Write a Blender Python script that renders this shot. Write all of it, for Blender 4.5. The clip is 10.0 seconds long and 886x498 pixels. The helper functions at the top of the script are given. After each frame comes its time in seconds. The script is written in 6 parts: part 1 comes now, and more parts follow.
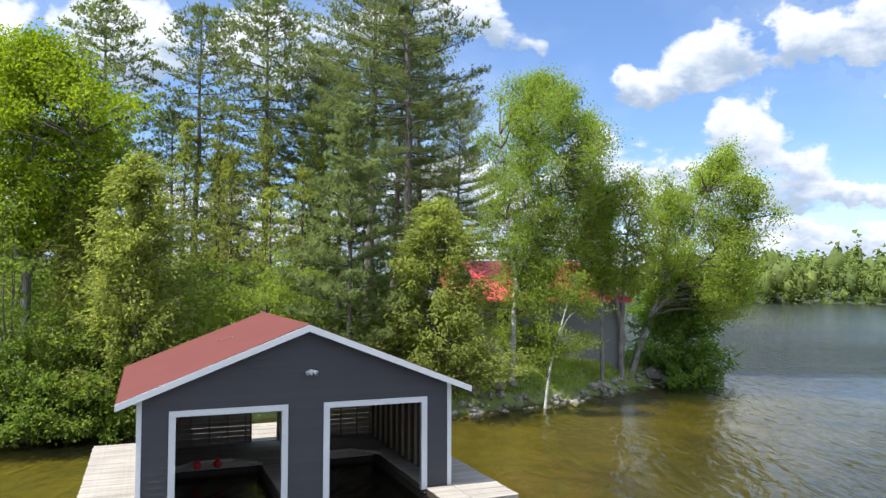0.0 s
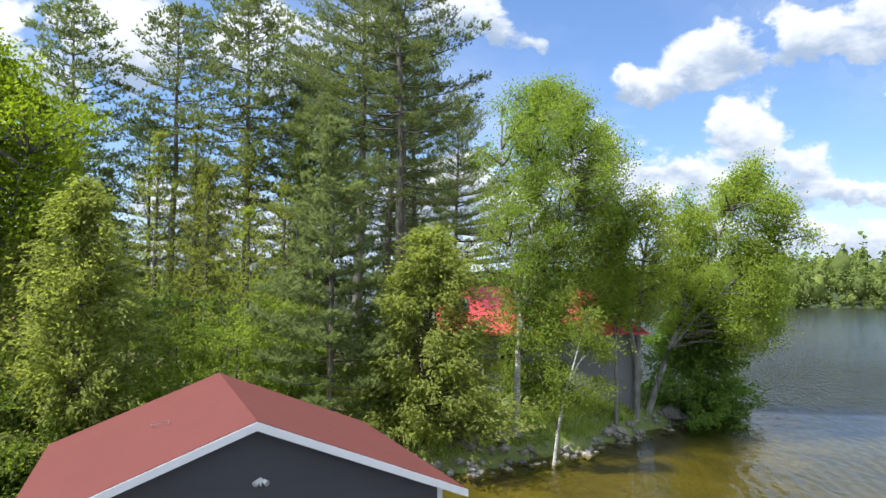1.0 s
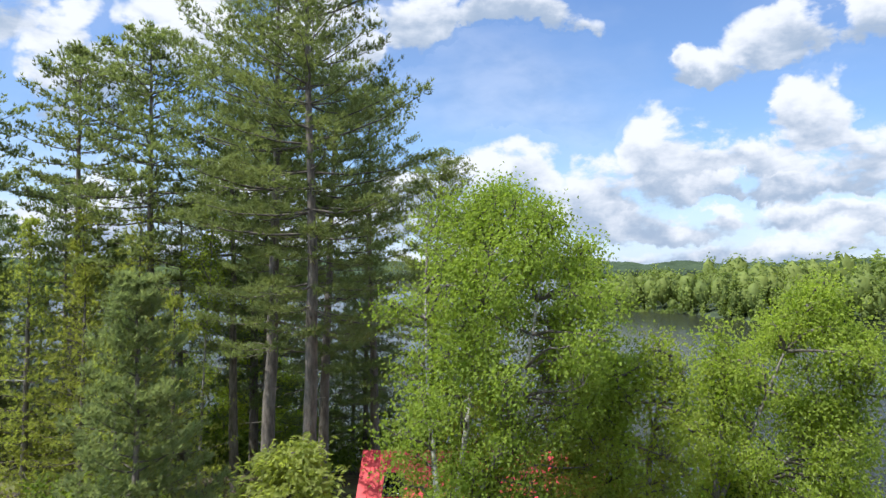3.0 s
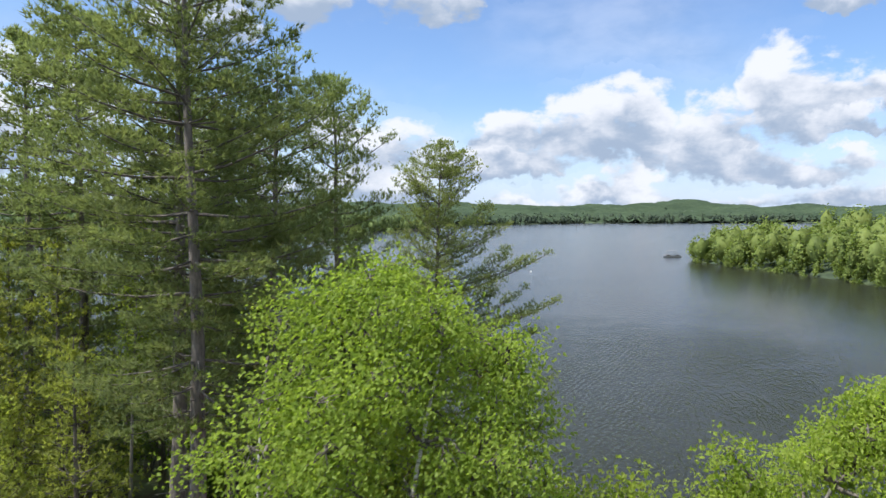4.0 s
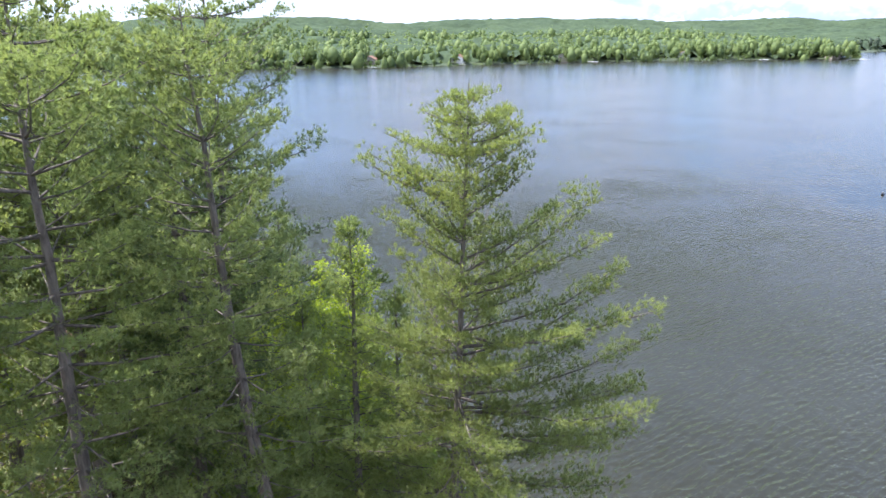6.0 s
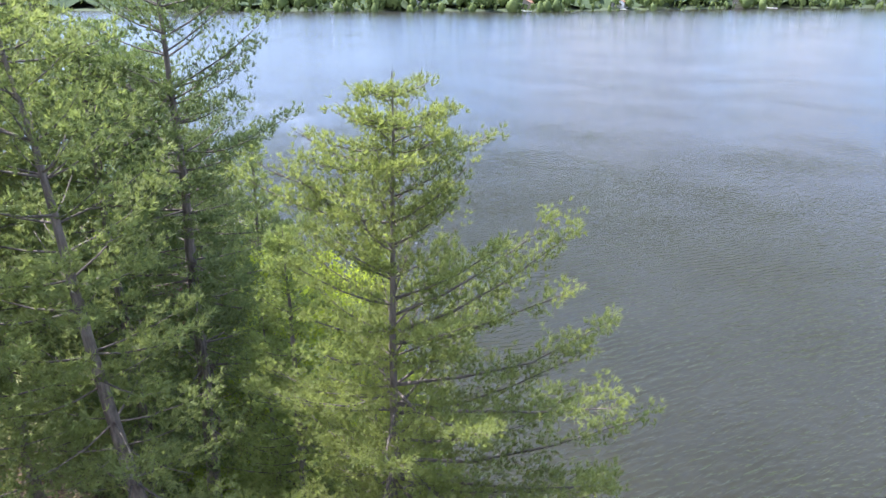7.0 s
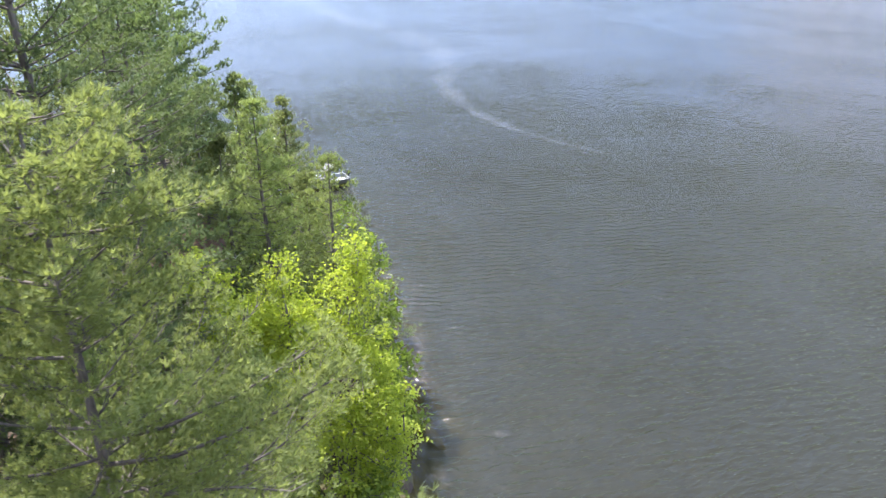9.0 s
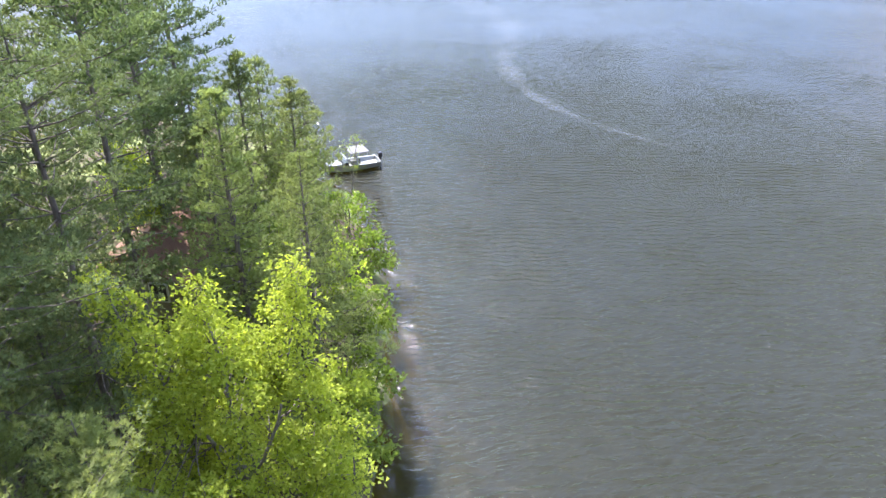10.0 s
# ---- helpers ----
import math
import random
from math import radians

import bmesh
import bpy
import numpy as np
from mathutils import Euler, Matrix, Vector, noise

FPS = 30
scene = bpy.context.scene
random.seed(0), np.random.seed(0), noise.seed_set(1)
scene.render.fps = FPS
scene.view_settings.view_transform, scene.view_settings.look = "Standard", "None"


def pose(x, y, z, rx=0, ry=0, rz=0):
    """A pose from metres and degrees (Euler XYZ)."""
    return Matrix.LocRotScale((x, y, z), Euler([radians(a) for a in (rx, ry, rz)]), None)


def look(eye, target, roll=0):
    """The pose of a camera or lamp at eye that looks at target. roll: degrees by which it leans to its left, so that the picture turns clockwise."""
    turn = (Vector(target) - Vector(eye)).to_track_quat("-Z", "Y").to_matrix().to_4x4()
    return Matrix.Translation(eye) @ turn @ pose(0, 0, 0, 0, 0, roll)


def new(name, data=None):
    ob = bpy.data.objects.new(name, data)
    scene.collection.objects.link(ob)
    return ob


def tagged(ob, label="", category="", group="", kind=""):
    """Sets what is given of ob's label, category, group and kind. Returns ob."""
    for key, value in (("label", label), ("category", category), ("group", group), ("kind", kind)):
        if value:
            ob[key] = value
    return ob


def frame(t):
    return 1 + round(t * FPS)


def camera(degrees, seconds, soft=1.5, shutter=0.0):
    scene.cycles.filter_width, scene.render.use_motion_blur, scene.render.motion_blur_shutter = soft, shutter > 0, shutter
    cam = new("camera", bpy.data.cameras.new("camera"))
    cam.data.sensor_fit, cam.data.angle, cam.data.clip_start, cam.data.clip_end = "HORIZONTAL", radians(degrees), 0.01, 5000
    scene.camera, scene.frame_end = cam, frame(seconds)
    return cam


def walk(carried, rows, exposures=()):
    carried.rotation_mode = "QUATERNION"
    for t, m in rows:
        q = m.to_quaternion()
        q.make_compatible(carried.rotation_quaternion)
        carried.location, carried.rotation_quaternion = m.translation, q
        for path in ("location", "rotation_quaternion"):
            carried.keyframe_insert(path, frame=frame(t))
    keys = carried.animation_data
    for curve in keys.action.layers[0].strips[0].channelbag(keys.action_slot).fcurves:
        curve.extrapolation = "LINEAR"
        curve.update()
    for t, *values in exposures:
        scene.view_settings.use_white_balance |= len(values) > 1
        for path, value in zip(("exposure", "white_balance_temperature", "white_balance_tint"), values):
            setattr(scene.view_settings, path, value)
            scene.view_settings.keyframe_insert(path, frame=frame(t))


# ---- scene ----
cam = camera(62.0, 10.0, 1.4, 0.15)
PATH = [
    (0.0, (0.000, -0.000, 5.994), (-0.001, 9.989, 6.456), 0.11),
    (0.5, (0.065, 1.914, 6.663), (0.064, 11.903, 7.128), 0.06),
    (1.0, (0.256, 4.293, 7.677), (0.250, 14.283, 8.123), 0.04),
    (1.5, (0.541, 6.786, 8.918), (0.505, 16.777, 9.347), -0.01),
    (2.0, (1.440, 9.701, 10.601), (1.286, 19.691, 11.023), -0.01),
    (2.5, (2.969, 12.669, 12.582), (2.635, 22.654, 12.998), -0.05),
    (2.7, (3.884, 14.046, 13.478), (3.404, 24.028, 13.851), -0.08),
    (3.8, (9.308, 22.794, 18.061), (7.511, 32.627, 17.753), 0.03),
    (4.0, (10.331, 24.669, 18.815), (8.174, 34.419, 18.277), 0.02),
    (4.5, (12.667, 29.762, 20.702), (9.425, 39.149, 19.528), 0.02),
    (5.0, (14.518, 35.217, 22.404), (10.119, 44.008, 20.573), -0.04),
    (5.2, (15.147, 37.477, 22.996), (10.298, 45.972, 20.917), -0.06),
    (6.3, (16.369, 49.894, 24.509), (9.373, 56.293, 21.331), -0.08),
    (6.5, (16.244, 51.600, 24.634), (9.019, 57.658, 21.303), -0.07),
    (7.0, (15.806, 55.262, 24.830), (8.118, 60.551, 21.234), 0.02),
    (7.5, (15.093, 58.077, 24.871), (7.125, 62.755, 21.045), 0.05),
    (8.0, (14.273, 60.859, 24.993), (6.062, 64.843, 20.906), 0.01),
    (8.5, (13.465, 63.173, 25.025), (5.129, 66.680, 20.758), -0.00),
    (9.0, (12.235, 65.848, 24.941), (3.784, 68.808, 20.489), 0.01),
    (9.5, (10.718, 68.666, 24.905), (2.185, 71.011, 20.249), -0.00),
    (10.0, (9.065, 71.427, 24.905), (0.503, 73.272, 20.079), -0.04),
]
walk(cam, [(t, look(eye, target, roll)) for t, eye, target, roll in PATH],
     exposures=((0.0, 1.1, 6300, 11), (2.5, 1.03, 6300, 11), (4.0, 0.92, 6350, 12), (5.0, 1.2, 6300, 13), (6.5, 2.06, 6050, 22), (8.0, 2.04, 6180, 23), (9.0, 1.98, 6220, 23), (10.0, 2.1, 6200, 23)))

# ---- daylight: high sun over the lake, cumulus sky ----
SUN_AZ, SUN_EL = radians(118.0), radians(60.0)      # azimuth turned left from +y
sun_dir = Vector((-math.sin(SUN_AZ) * math.cos(SUN_EL), math.cos(SUN_AZ) * math.cos(SUN_EL), math.sin(SUN_EL)))
sun_data = bpy.data.lights.new("sun", "SUN")
sun_data.energy, sun_data.angle, sun_data.color = 4.0, radians(0.6), (1.0, 0.96, 0.88)
sun = new("sun", sun_data)
sun.matrix_world = look(sun_dir * 300, (0, 0, 0))


CLOUD_GREY, CLOUD_WHITE = (2.15, 2.7, 3.5), (4.9, 5.1, 5.4)


class Net:
    """Short-hand for building a node tree."""

    def __init__(self, tree):
        self.tree = tree

    def add(self, kind, **sets):
        n = self.tree.nodes.new(kind)
        for k, v in sets.items():
            if k in ("operation", "blend_type"):
                if k == "operation":
                    n.operation = v
                else:
                    n.blend_type = v
        return n

    def put(self, socket, value):
        if value is None:
            return
        if isinstance(value, bpy.types.NodeSocket):
            self.tree.links.new(value, socket)
        else:
            socket.default_value = value

    def math(self, op, a, b=None, c=None, clamp=False):
        n = self.add("ShaderNodeMath", operation=op)
        n.use_clamp = clamp
        for s, v in zip(n.inputs, (a, b, c)):
            self.put(s, v)
        return n.outputs[0]

    def vmath(self, op, a, b=None):
        n = self.add("ShaderNodeVectorMath", operation=op)
        for s, v in zip(n.inputs, (a, b)):
            self.put(s, v)
        return n.outputs[0]

    def mix(self, f, a, b, blend="MIX"):
        n = self.tree.nodes.new("ShaderNodeMix")
        n.data_type, n.blend_type = "RGBA", blend
        self.put(n.inputs[0], f), self.put(n.inputs[6], a), self.put(n.inputs[7], b)
        return n.outputs[2]

    def noise(self, vec, scale, detail=4.0, rough=0.55, distortion=0.0):
        n = self.tree.nodes.new("ShaderNodeTexNoise")
        self.put(n.inputs["Vector"], vec)
        n.inputs["Scale"].default_value, n.inputs["Detail"].default_value = scale, detail
        n.inputs["Roughness"].default_value, n.inputs["Distortion"].default_value = rough, distortion
        return n.outputs[0]

    def ramp(self, f, stops):
        n = self.tree.nodes.new("ShaderNodeValToRGB")
        e = n.color_ramp.elements
        while len(e) < len(stops):
            e.new(0.5)
        for q, (at, c) in zip(e, stops):
            q.position, q.color = at, (*c, 1) if len(c) == 3 else c
        self.put(n.inputs[0], f)
        return n.outputs[0]

    def range(self, v, a, b, c=0.0, d=1.0, smooth=False):
        n = self.tree.nodes.new("ShaderNodeMapRange")
        n.interpolation_type = "SMOOTHSTEP" if smooth else "LINEAR"
        for s, q in zip(n.inputs, (v, a, b, c, d)):
            self.put(s, q)
        return n.outputs[0]

    def bump(self, height, strength, distance, normal=None):
        n = self.tree.nodes.new("ShaderNodeBump")
        n.inputs["Strength"].default_value, n.inputs["Distance"].default_value = strength, distance
        self.put(n.inputs["Height"], height), self.put(n.inputs["Normal"], normal)
        return n.outputs[0]


def make_sky():
    world = bpy.data.worlds.new("sky")
    scene.world = world
    world.use_nodes = True
    tree = world.node_tree
    tree.nodes.clear()
    N = Net(tree)
    sky = tree.nodes.new("ShaderNodeTexSky")
    sky.sky_type, sky.sun_disc = "NISHITA", False
    sky.sun_elevation, sky.sun_rotation = SUN_EL, -SUN_AZ
    sky.air_density, sky.dust_density, sky.ozone_density = 1.0, 0.6, 2.0
    way = tree.nodes.new("ShaderNodeTexCoord").outputs["Generated"]
    sep = tree.nodes.new("ShaderNodeSeparateXYZ")
    N.put(sep.inputs[0], way)
    az = N.math("MULTIPLY", N.math("ARCTAN2", sep.outputs[0], sep.outputs[1]), 57.2958)   # right of +y
    el = N.math("MULTIPLY", N.math("ARCSINE", sep.outputs[2]), 57.2958)
    bend_a, bend_b = N.noise(way, 8.0, 5.0, 0.6), N.noise(N.vmath("ADD", way, (7.3, 2.1, 4.4)), 8.0, 5.0, 0.6)
    fine_a = N.noise(N.vmath("ADD", way, (3.3, 9.1, 1.4)), 26.0, 5.0, 0.6)
    azw = N.math("ADD", az, N.math("MULTIPLY", N.math("SUBTRACT", bend_a, 0.5), 11.0))
    elw = N.math("ADD", N.math("ADD", el, N.math("MULTIPLY", N.math("SUBTRACT", bend_b, 0.5), 6.0)), N.math("MULTIPLY", N.math("SUBTRACT", fine_a, 0.5), 2.4))
    squash = tree.nodes.new("ShaderNodeMapping")
    squash.inputs["Scale"].default_value = (1.0, 1.0, 2.0)
    N.put(squash.inputs["Vector"], way)
    billow = N.noise(squash.outputs[0], 9.0, 9.0, 0.58, 0.15)
    broad = N.noise(squash.outputs[0], 3.2, 5.0, 0.5)
    puff = N.noise(squash.outputs[0], 17.0, 7.0, 0.55, 0.2)
    # the cumulus heaps: azimuth, elevation of the base, half width, height (degrees)
    heaps = (
        (16.0, 14.5, 4.4, 2.2), (20.6, 15.4, 4.6, 4.6), (26.5, 16.0, 5.6, 3.6), (33.0, 17.0, 5.0, 5.0), (22.6, 9.4, 3.4, 4.8), (25.4, 7.2, 3.8, 3.8),
        (13.0, 6.9, 4.6, 6.4), (29.5, 6.0, 3.4, 1.8), (26.2, 3.8, 3.0, 1.4), (30.5, 12.8, 2.0, 1.2), (2.2, 18.6, 6.6, 3.2), (-6.0, 18.2, 5.4, 5.0),
        (-13.6, 16.0, 5.2, 5.6), (-22.6, 15.6, 6.4, 6.0), (-30.5, 12.4, 4.4, 7.2), (-20.9, 5.4, 2.6, 3.6), (-29.1, 4.2, 3.4, 3.4), (19.0, 7.6, 4.6, 2.4),
        (-0.8, 4.8, 6.8, 6.2), (7.6, 4.2, 4.8, 5.4), (-7.0, 5.2, 3.6, 3.4), (-16.5, 3.6, 7.4, 4.4), (-8.2, 2.8, 7.0, 2.4), (16.0, 5.4, 2.4, 1.6), (22.4, 5.6, 7.6, 2.8),
        (2.6, 1.6, 4.0, 2.2), (-17.3, 0.9, 9.0, 2.6), (-30.6, 2.2, 6.6, 4.6), (23.5, 3.4, 7.0, 2.0), (12.0, 3.0, 5.0, 2.2), (-39.4, 6.6, 4.4, 3.2), (-25.2, 0.6, 12.0, 1.6),
        # heaps based at 29 and 30: unseen clouds added to brighten the water
        (0.8, 0.6, 12.0, 1.6), (-47.0, 4.0, 8.0, 5.0), (-43.0, 4.5, 10.0, 8.0), (-40.0, 17.0, 10.0, 7.0), (40.0, 5.0, 6.0, 4.0), (8.0, 29.0, 16.0, 12.0), (-17.0, 29.0, 14.0, 12.0), (-36.0, 30.0, 11.0, 10.0), (20.0, 1.0, 13.0, 2.4), (29.0, 2.4, 7.0, 2.8), (15.5, 2.6, 5.0, 1.8),
    )
    field, lift, total = None, None, None
    for a, e, w, h in heaps:
        dx = N.math("MULTIPLY", N.math("SUBTRACT", azw, a), 1.0 / w)
        up = N.math("MULTIPLY", N.math("SUBTRACT", elw, e), 1.0 / h)
        dy = N.math("MAXIMUM", up, N.math("MULTIPLY", up, -2.4))
        d2 = N.math("ADD", N.math("MULTIPLY", dx, dx), N.math("MULTIPLY", dy, dy))
        b = N.math("MAXIMUM", N.math("SUBTRACT", 1.0, d2), 0.0)
        rise = N.math("MULTIPLY", up, b)
        field = b if field is None else N.math("MAXIMUM", field, b)
        lift = rise if lift is None else N.math("ADD", lift, rise)
        total = b if total is None else N.math("ADD", total, b)
    rel = N.math("DIVIDE", lift, N.math("ADD", total, 0.02))
    front = N.math("MULTIPLY", N.math("LESS_THAN", az, 52.0), N.math("GREATER_THAN", az, -105.0))
    wild = N.range(broad, 0.40, 0.56)
    field = N.math("MAXIMUM", field, N.math("MULTIPLY", wild, N.math("SUBTRACT", 1.0, front)))
    rough = N.math("ADD", N.math("MULTIPLY", N.math("SUBTRACT", billow, 0.5), 2.2), N.math("MULTIPLY", N.math("SUBTRACT", puff, 0.5), 1.7))
    dense = N.math("ADD", N.math("MULTIPLY", field, 0.9), rough)
    cover = N.range(dense, 0.14, 0.62, smooth=True)
    cover = N.math("MULTIPLY", cover, N.range(field, 0.04, 0.5, smooth=True))
    veil = N.math("MULTIPLY", N.range(broad, 0.42, 0.68), N.range(az, -78.0, -52.0, 0.05, 0.28))
    cover = N.math("MAXIMUM", cover, veil)
    shade = N.math("ADD", N.math("ADD", rel, N.math("MULTIPLY", N.math("SUBTRACT", puff, 0.5), 1.5)), N.math("MULTIPLY", N.math("SUBTRACT", 1.0, field), 0.25))
    # unseen clouds outside the front arc are whitened to add fill light
    shade = N.math("ADD", shade, N.math("MULTIPLY", N.math("SUBTRACT", 1.0, front), 0.35))
    lit = N.range(shade, -0.2, 0.62, smooth=True)
    colour = N.mix(lit, (CLOUD_GREY[0], CLOUD_GREY[1], CLOUD_GREY[2], 1), (CLOUD_WHITE[0], CLOUD_WHITE[1], CLOUD_WHITE[2], 1))
    blue = N.mix(1.0, sky.outputs[0], (0.70, 0.80, 0.95, 1), "MULTIPLY")
    blue = N.mix(N.range(el, 0.0, 8.0, 0.65, 0.0), blue, (3.9, 4.8, 6.4, 1))
    # the haze brightens towards the sun
    near = tree.nodes.new("ShaderNodeVectorMath")
    near.operation = "DOT_PRODUCT"
    N.put(near.inputs[0], way)
    near.inputs[1].default_value = sun_dir
    blue = N.mix(N.range(near.outputs["Value"], 0.3, 0.95, 0.0, 0.9), blue, (6.4, 8.8, 12.0, 1))
    whole = N.mix(cover, blue, colour)
    back = tree.nodes.new("ShaderNodeBackground")
    back.inputs["Strength"].default_value = 0.1
    N.put(back.inputs["Color"], whole)
    out = tree.nodes.new("ShaderNodeOutputWorld")
    tree.links.new(back.outputs[0], out.inputs[0])


make_sky()

# ---- materials ----
def material(name):
    m = bpy.data.materials.new(name)
    m.use_nodes = True
    tree = m.node_tree
    bsdf = tree.nodes["Principled BSDF"]
    return m, Net(tree), bsdf, tree.nodes["Material Output"]


def place(N, kind="Object"):
    return N.tree.nodes.new("ShaderNodeTexCoord").outputs[kind]


def world_place(N):
    return N.tree.nodes.new("ShaderNodeNewGeometry").outputs["Position"]


def leaf_material(name, dark, light, glow, through_amount=0.45, rough=0.5, grain=1.0):
    """Leaves that let some light through, each blade or clump a little different."""
    m, N, bsdf, out = material(name)
    geo = N.tree.nodes.new("ShaderNodeNewGeometry")
    rnd = geo.outputs["Random Per Island"]
    ob = N.tree.nodes.new("ShaderNodeObjectInfo").outputs["Random"]
    patch = N.noise(geo.outputs["Position"], 0.55 * grain, 2.0)
    bough = N.noise(geo.outputs["Position"], 2.6 * grain, 2.0)
    f = N.math("ADD", N.math("MULTIPLY", rnd, 0.26), N.math("ADD", N.math("MULTIPLY", N.range(patch, 0.3, 0.7), 0.4), N.math("MULTIPLY", N.range(bough, 0.3, 0.7), 0.34)))
    col = N.mix(f, (*dark, 1), (*light, 1))
    hs = N.tree.nodes.new("ShaderNodeHueSaturation")
    N.put(hs.inputs["Hue"], N.range(ob, 0, 1, 0.493, 0.505))
    N.put(hs.inputs["Value"], N.range(ob, 0, 1, 0.9, 1.12))
    N.put(hs.inputs["Color"], col)
    N.put(bsdf.inputs["Base Color"], hs.outputs[0])
    bsdf.inputs["Roughness"].default_value = rough
    bsdf.inputs["Specular IOR Level"].default_value = 0.12
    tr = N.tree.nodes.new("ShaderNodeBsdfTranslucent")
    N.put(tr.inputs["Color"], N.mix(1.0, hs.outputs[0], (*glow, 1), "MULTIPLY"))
    mx = N.tree.nodes.new("ShaderNodeMixShader")
    mx.inputs[0].default_value = through_amount
    N.tree.links.new(bsdf.outputs[0], mx.inputs[1])
    N.tree.links.new(tr.outputs[0], mx.inputs[2])
    N.tree.links.new(mx.outputs[0], out.inputs[0])
    return m


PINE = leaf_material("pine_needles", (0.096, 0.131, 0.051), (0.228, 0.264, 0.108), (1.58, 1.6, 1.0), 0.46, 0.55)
# the pine needles again, shade on the back stand darkened into the colour
PINE_SHADED = leaf_material("shaded_pine_needles", (0.070, 0.108, 0.045), (0.175, 0.220, 0.094), (1.5, 1.55, 0.95), 0.36, 0.55)
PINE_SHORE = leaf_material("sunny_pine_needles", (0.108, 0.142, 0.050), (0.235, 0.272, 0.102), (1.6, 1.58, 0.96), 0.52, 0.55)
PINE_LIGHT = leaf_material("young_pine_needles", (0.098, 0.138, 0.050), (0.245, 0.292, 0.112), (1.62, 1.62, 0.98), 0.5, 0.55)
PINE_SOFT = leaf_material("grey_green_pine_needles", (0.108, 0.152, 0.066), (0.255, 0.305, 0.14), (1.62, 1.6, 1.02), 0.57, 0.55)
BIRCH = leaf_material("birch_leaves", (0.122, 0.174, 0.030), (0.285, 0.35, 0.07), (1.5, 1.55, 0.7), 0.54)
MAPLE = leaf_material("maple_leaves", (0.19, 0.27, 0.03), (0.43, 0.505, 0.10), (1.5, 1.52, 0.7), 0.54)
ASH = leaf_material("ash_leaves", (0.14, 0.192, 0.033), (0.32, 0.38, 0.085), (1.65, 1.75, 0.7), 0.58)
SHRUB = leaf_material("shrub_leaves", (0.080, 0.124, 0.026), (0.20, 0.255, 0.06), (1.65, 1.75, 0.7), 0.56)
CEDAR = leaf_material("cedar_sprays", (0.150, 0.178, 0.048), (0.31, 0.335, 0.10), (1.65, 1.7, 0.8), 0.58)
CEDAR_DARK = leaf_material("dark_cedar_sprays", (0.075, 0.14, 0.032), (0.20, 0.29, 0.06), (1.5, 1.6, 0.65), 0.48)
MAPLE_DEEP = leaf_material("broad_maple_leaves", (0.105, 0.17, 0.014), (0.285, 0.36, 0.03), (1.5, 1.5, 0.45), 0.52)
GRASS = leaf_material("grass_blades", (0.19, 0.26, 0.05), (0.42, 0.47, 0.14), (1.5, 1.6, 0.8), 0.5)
FAR_LEAF = leaf_material("far_forest_leaves", (0.07, 0.105, 0.03), (0.23, 0.28, 0.072), (1.4, 1.5, 0.7), 0.35, 0.6, 0.16)
# distance haze is painted into this base colour, greyer and bluer
HAZE_LEAF = leaf_material("haze_tinted_leaves", (0.035, 0.052, 0.038), (0.075, 0.10, 0.062), (1.3, 1.4, 0.9), 0.22, 0.6, 0.1)
HILL_LEAF = leaf_material("hill_forest_leaves", (0.05, 0.087, 0.034), (0.185, 0.245, 0.08), (1.3, 1.4, 0.8), 0.22, 0.6, 0.14)


def bark(name, a, b, scale=9.0, bands=False):
    m, N, bsdf, out = material(name)
    at = place(N)
    mp = N.tree.nodes.new("ShaderNodeMapping")
    mp.inputs["Scale"].default_value = (1, 1, 0.22) if not bands else (0.6, 0.6, 4.0)
    N.put(mp.inputs["Vector"], at)
    n1 = N.noise(mp.outputs[0], scale, 6.0, 0.65)
    n2 = N.noise(at, 1.3, 3.0)
    f = N.range(N.math("ADD", N.math("MULTIPLY", n1, 0.7), N.math("MULTIPLY", n2, 0.3)), 0.38, 0.62)
    N.put(bsdf.inputs["Base Color"], N.mix(f, (*a, 1), (*b, 1)))
    bsdf.inputs["Roughness"].default_value = 0.9
    N.put(bsdf.inputs["Normal"], N.bump(n1, 0.6, 0.03))
    return m


PINE_BARK = bark("pine_bark", (0.06, 0.05, 0.042), (0.19, 0.165, 0.14))
GREY_BARK = bark("grey_bark", (0.09, 0.083, 0.072), (0.26, 0.245, 0.22))
BIRCH_BARK = bark("birch_bark", (0.10, 0.09, 0.08), (0.62, 0.60, 0.55), 5.0, True)
TWIG = bark("twig_bark", (0.055, 0.047, 0.04), (0.15, 0.13, 0.11))


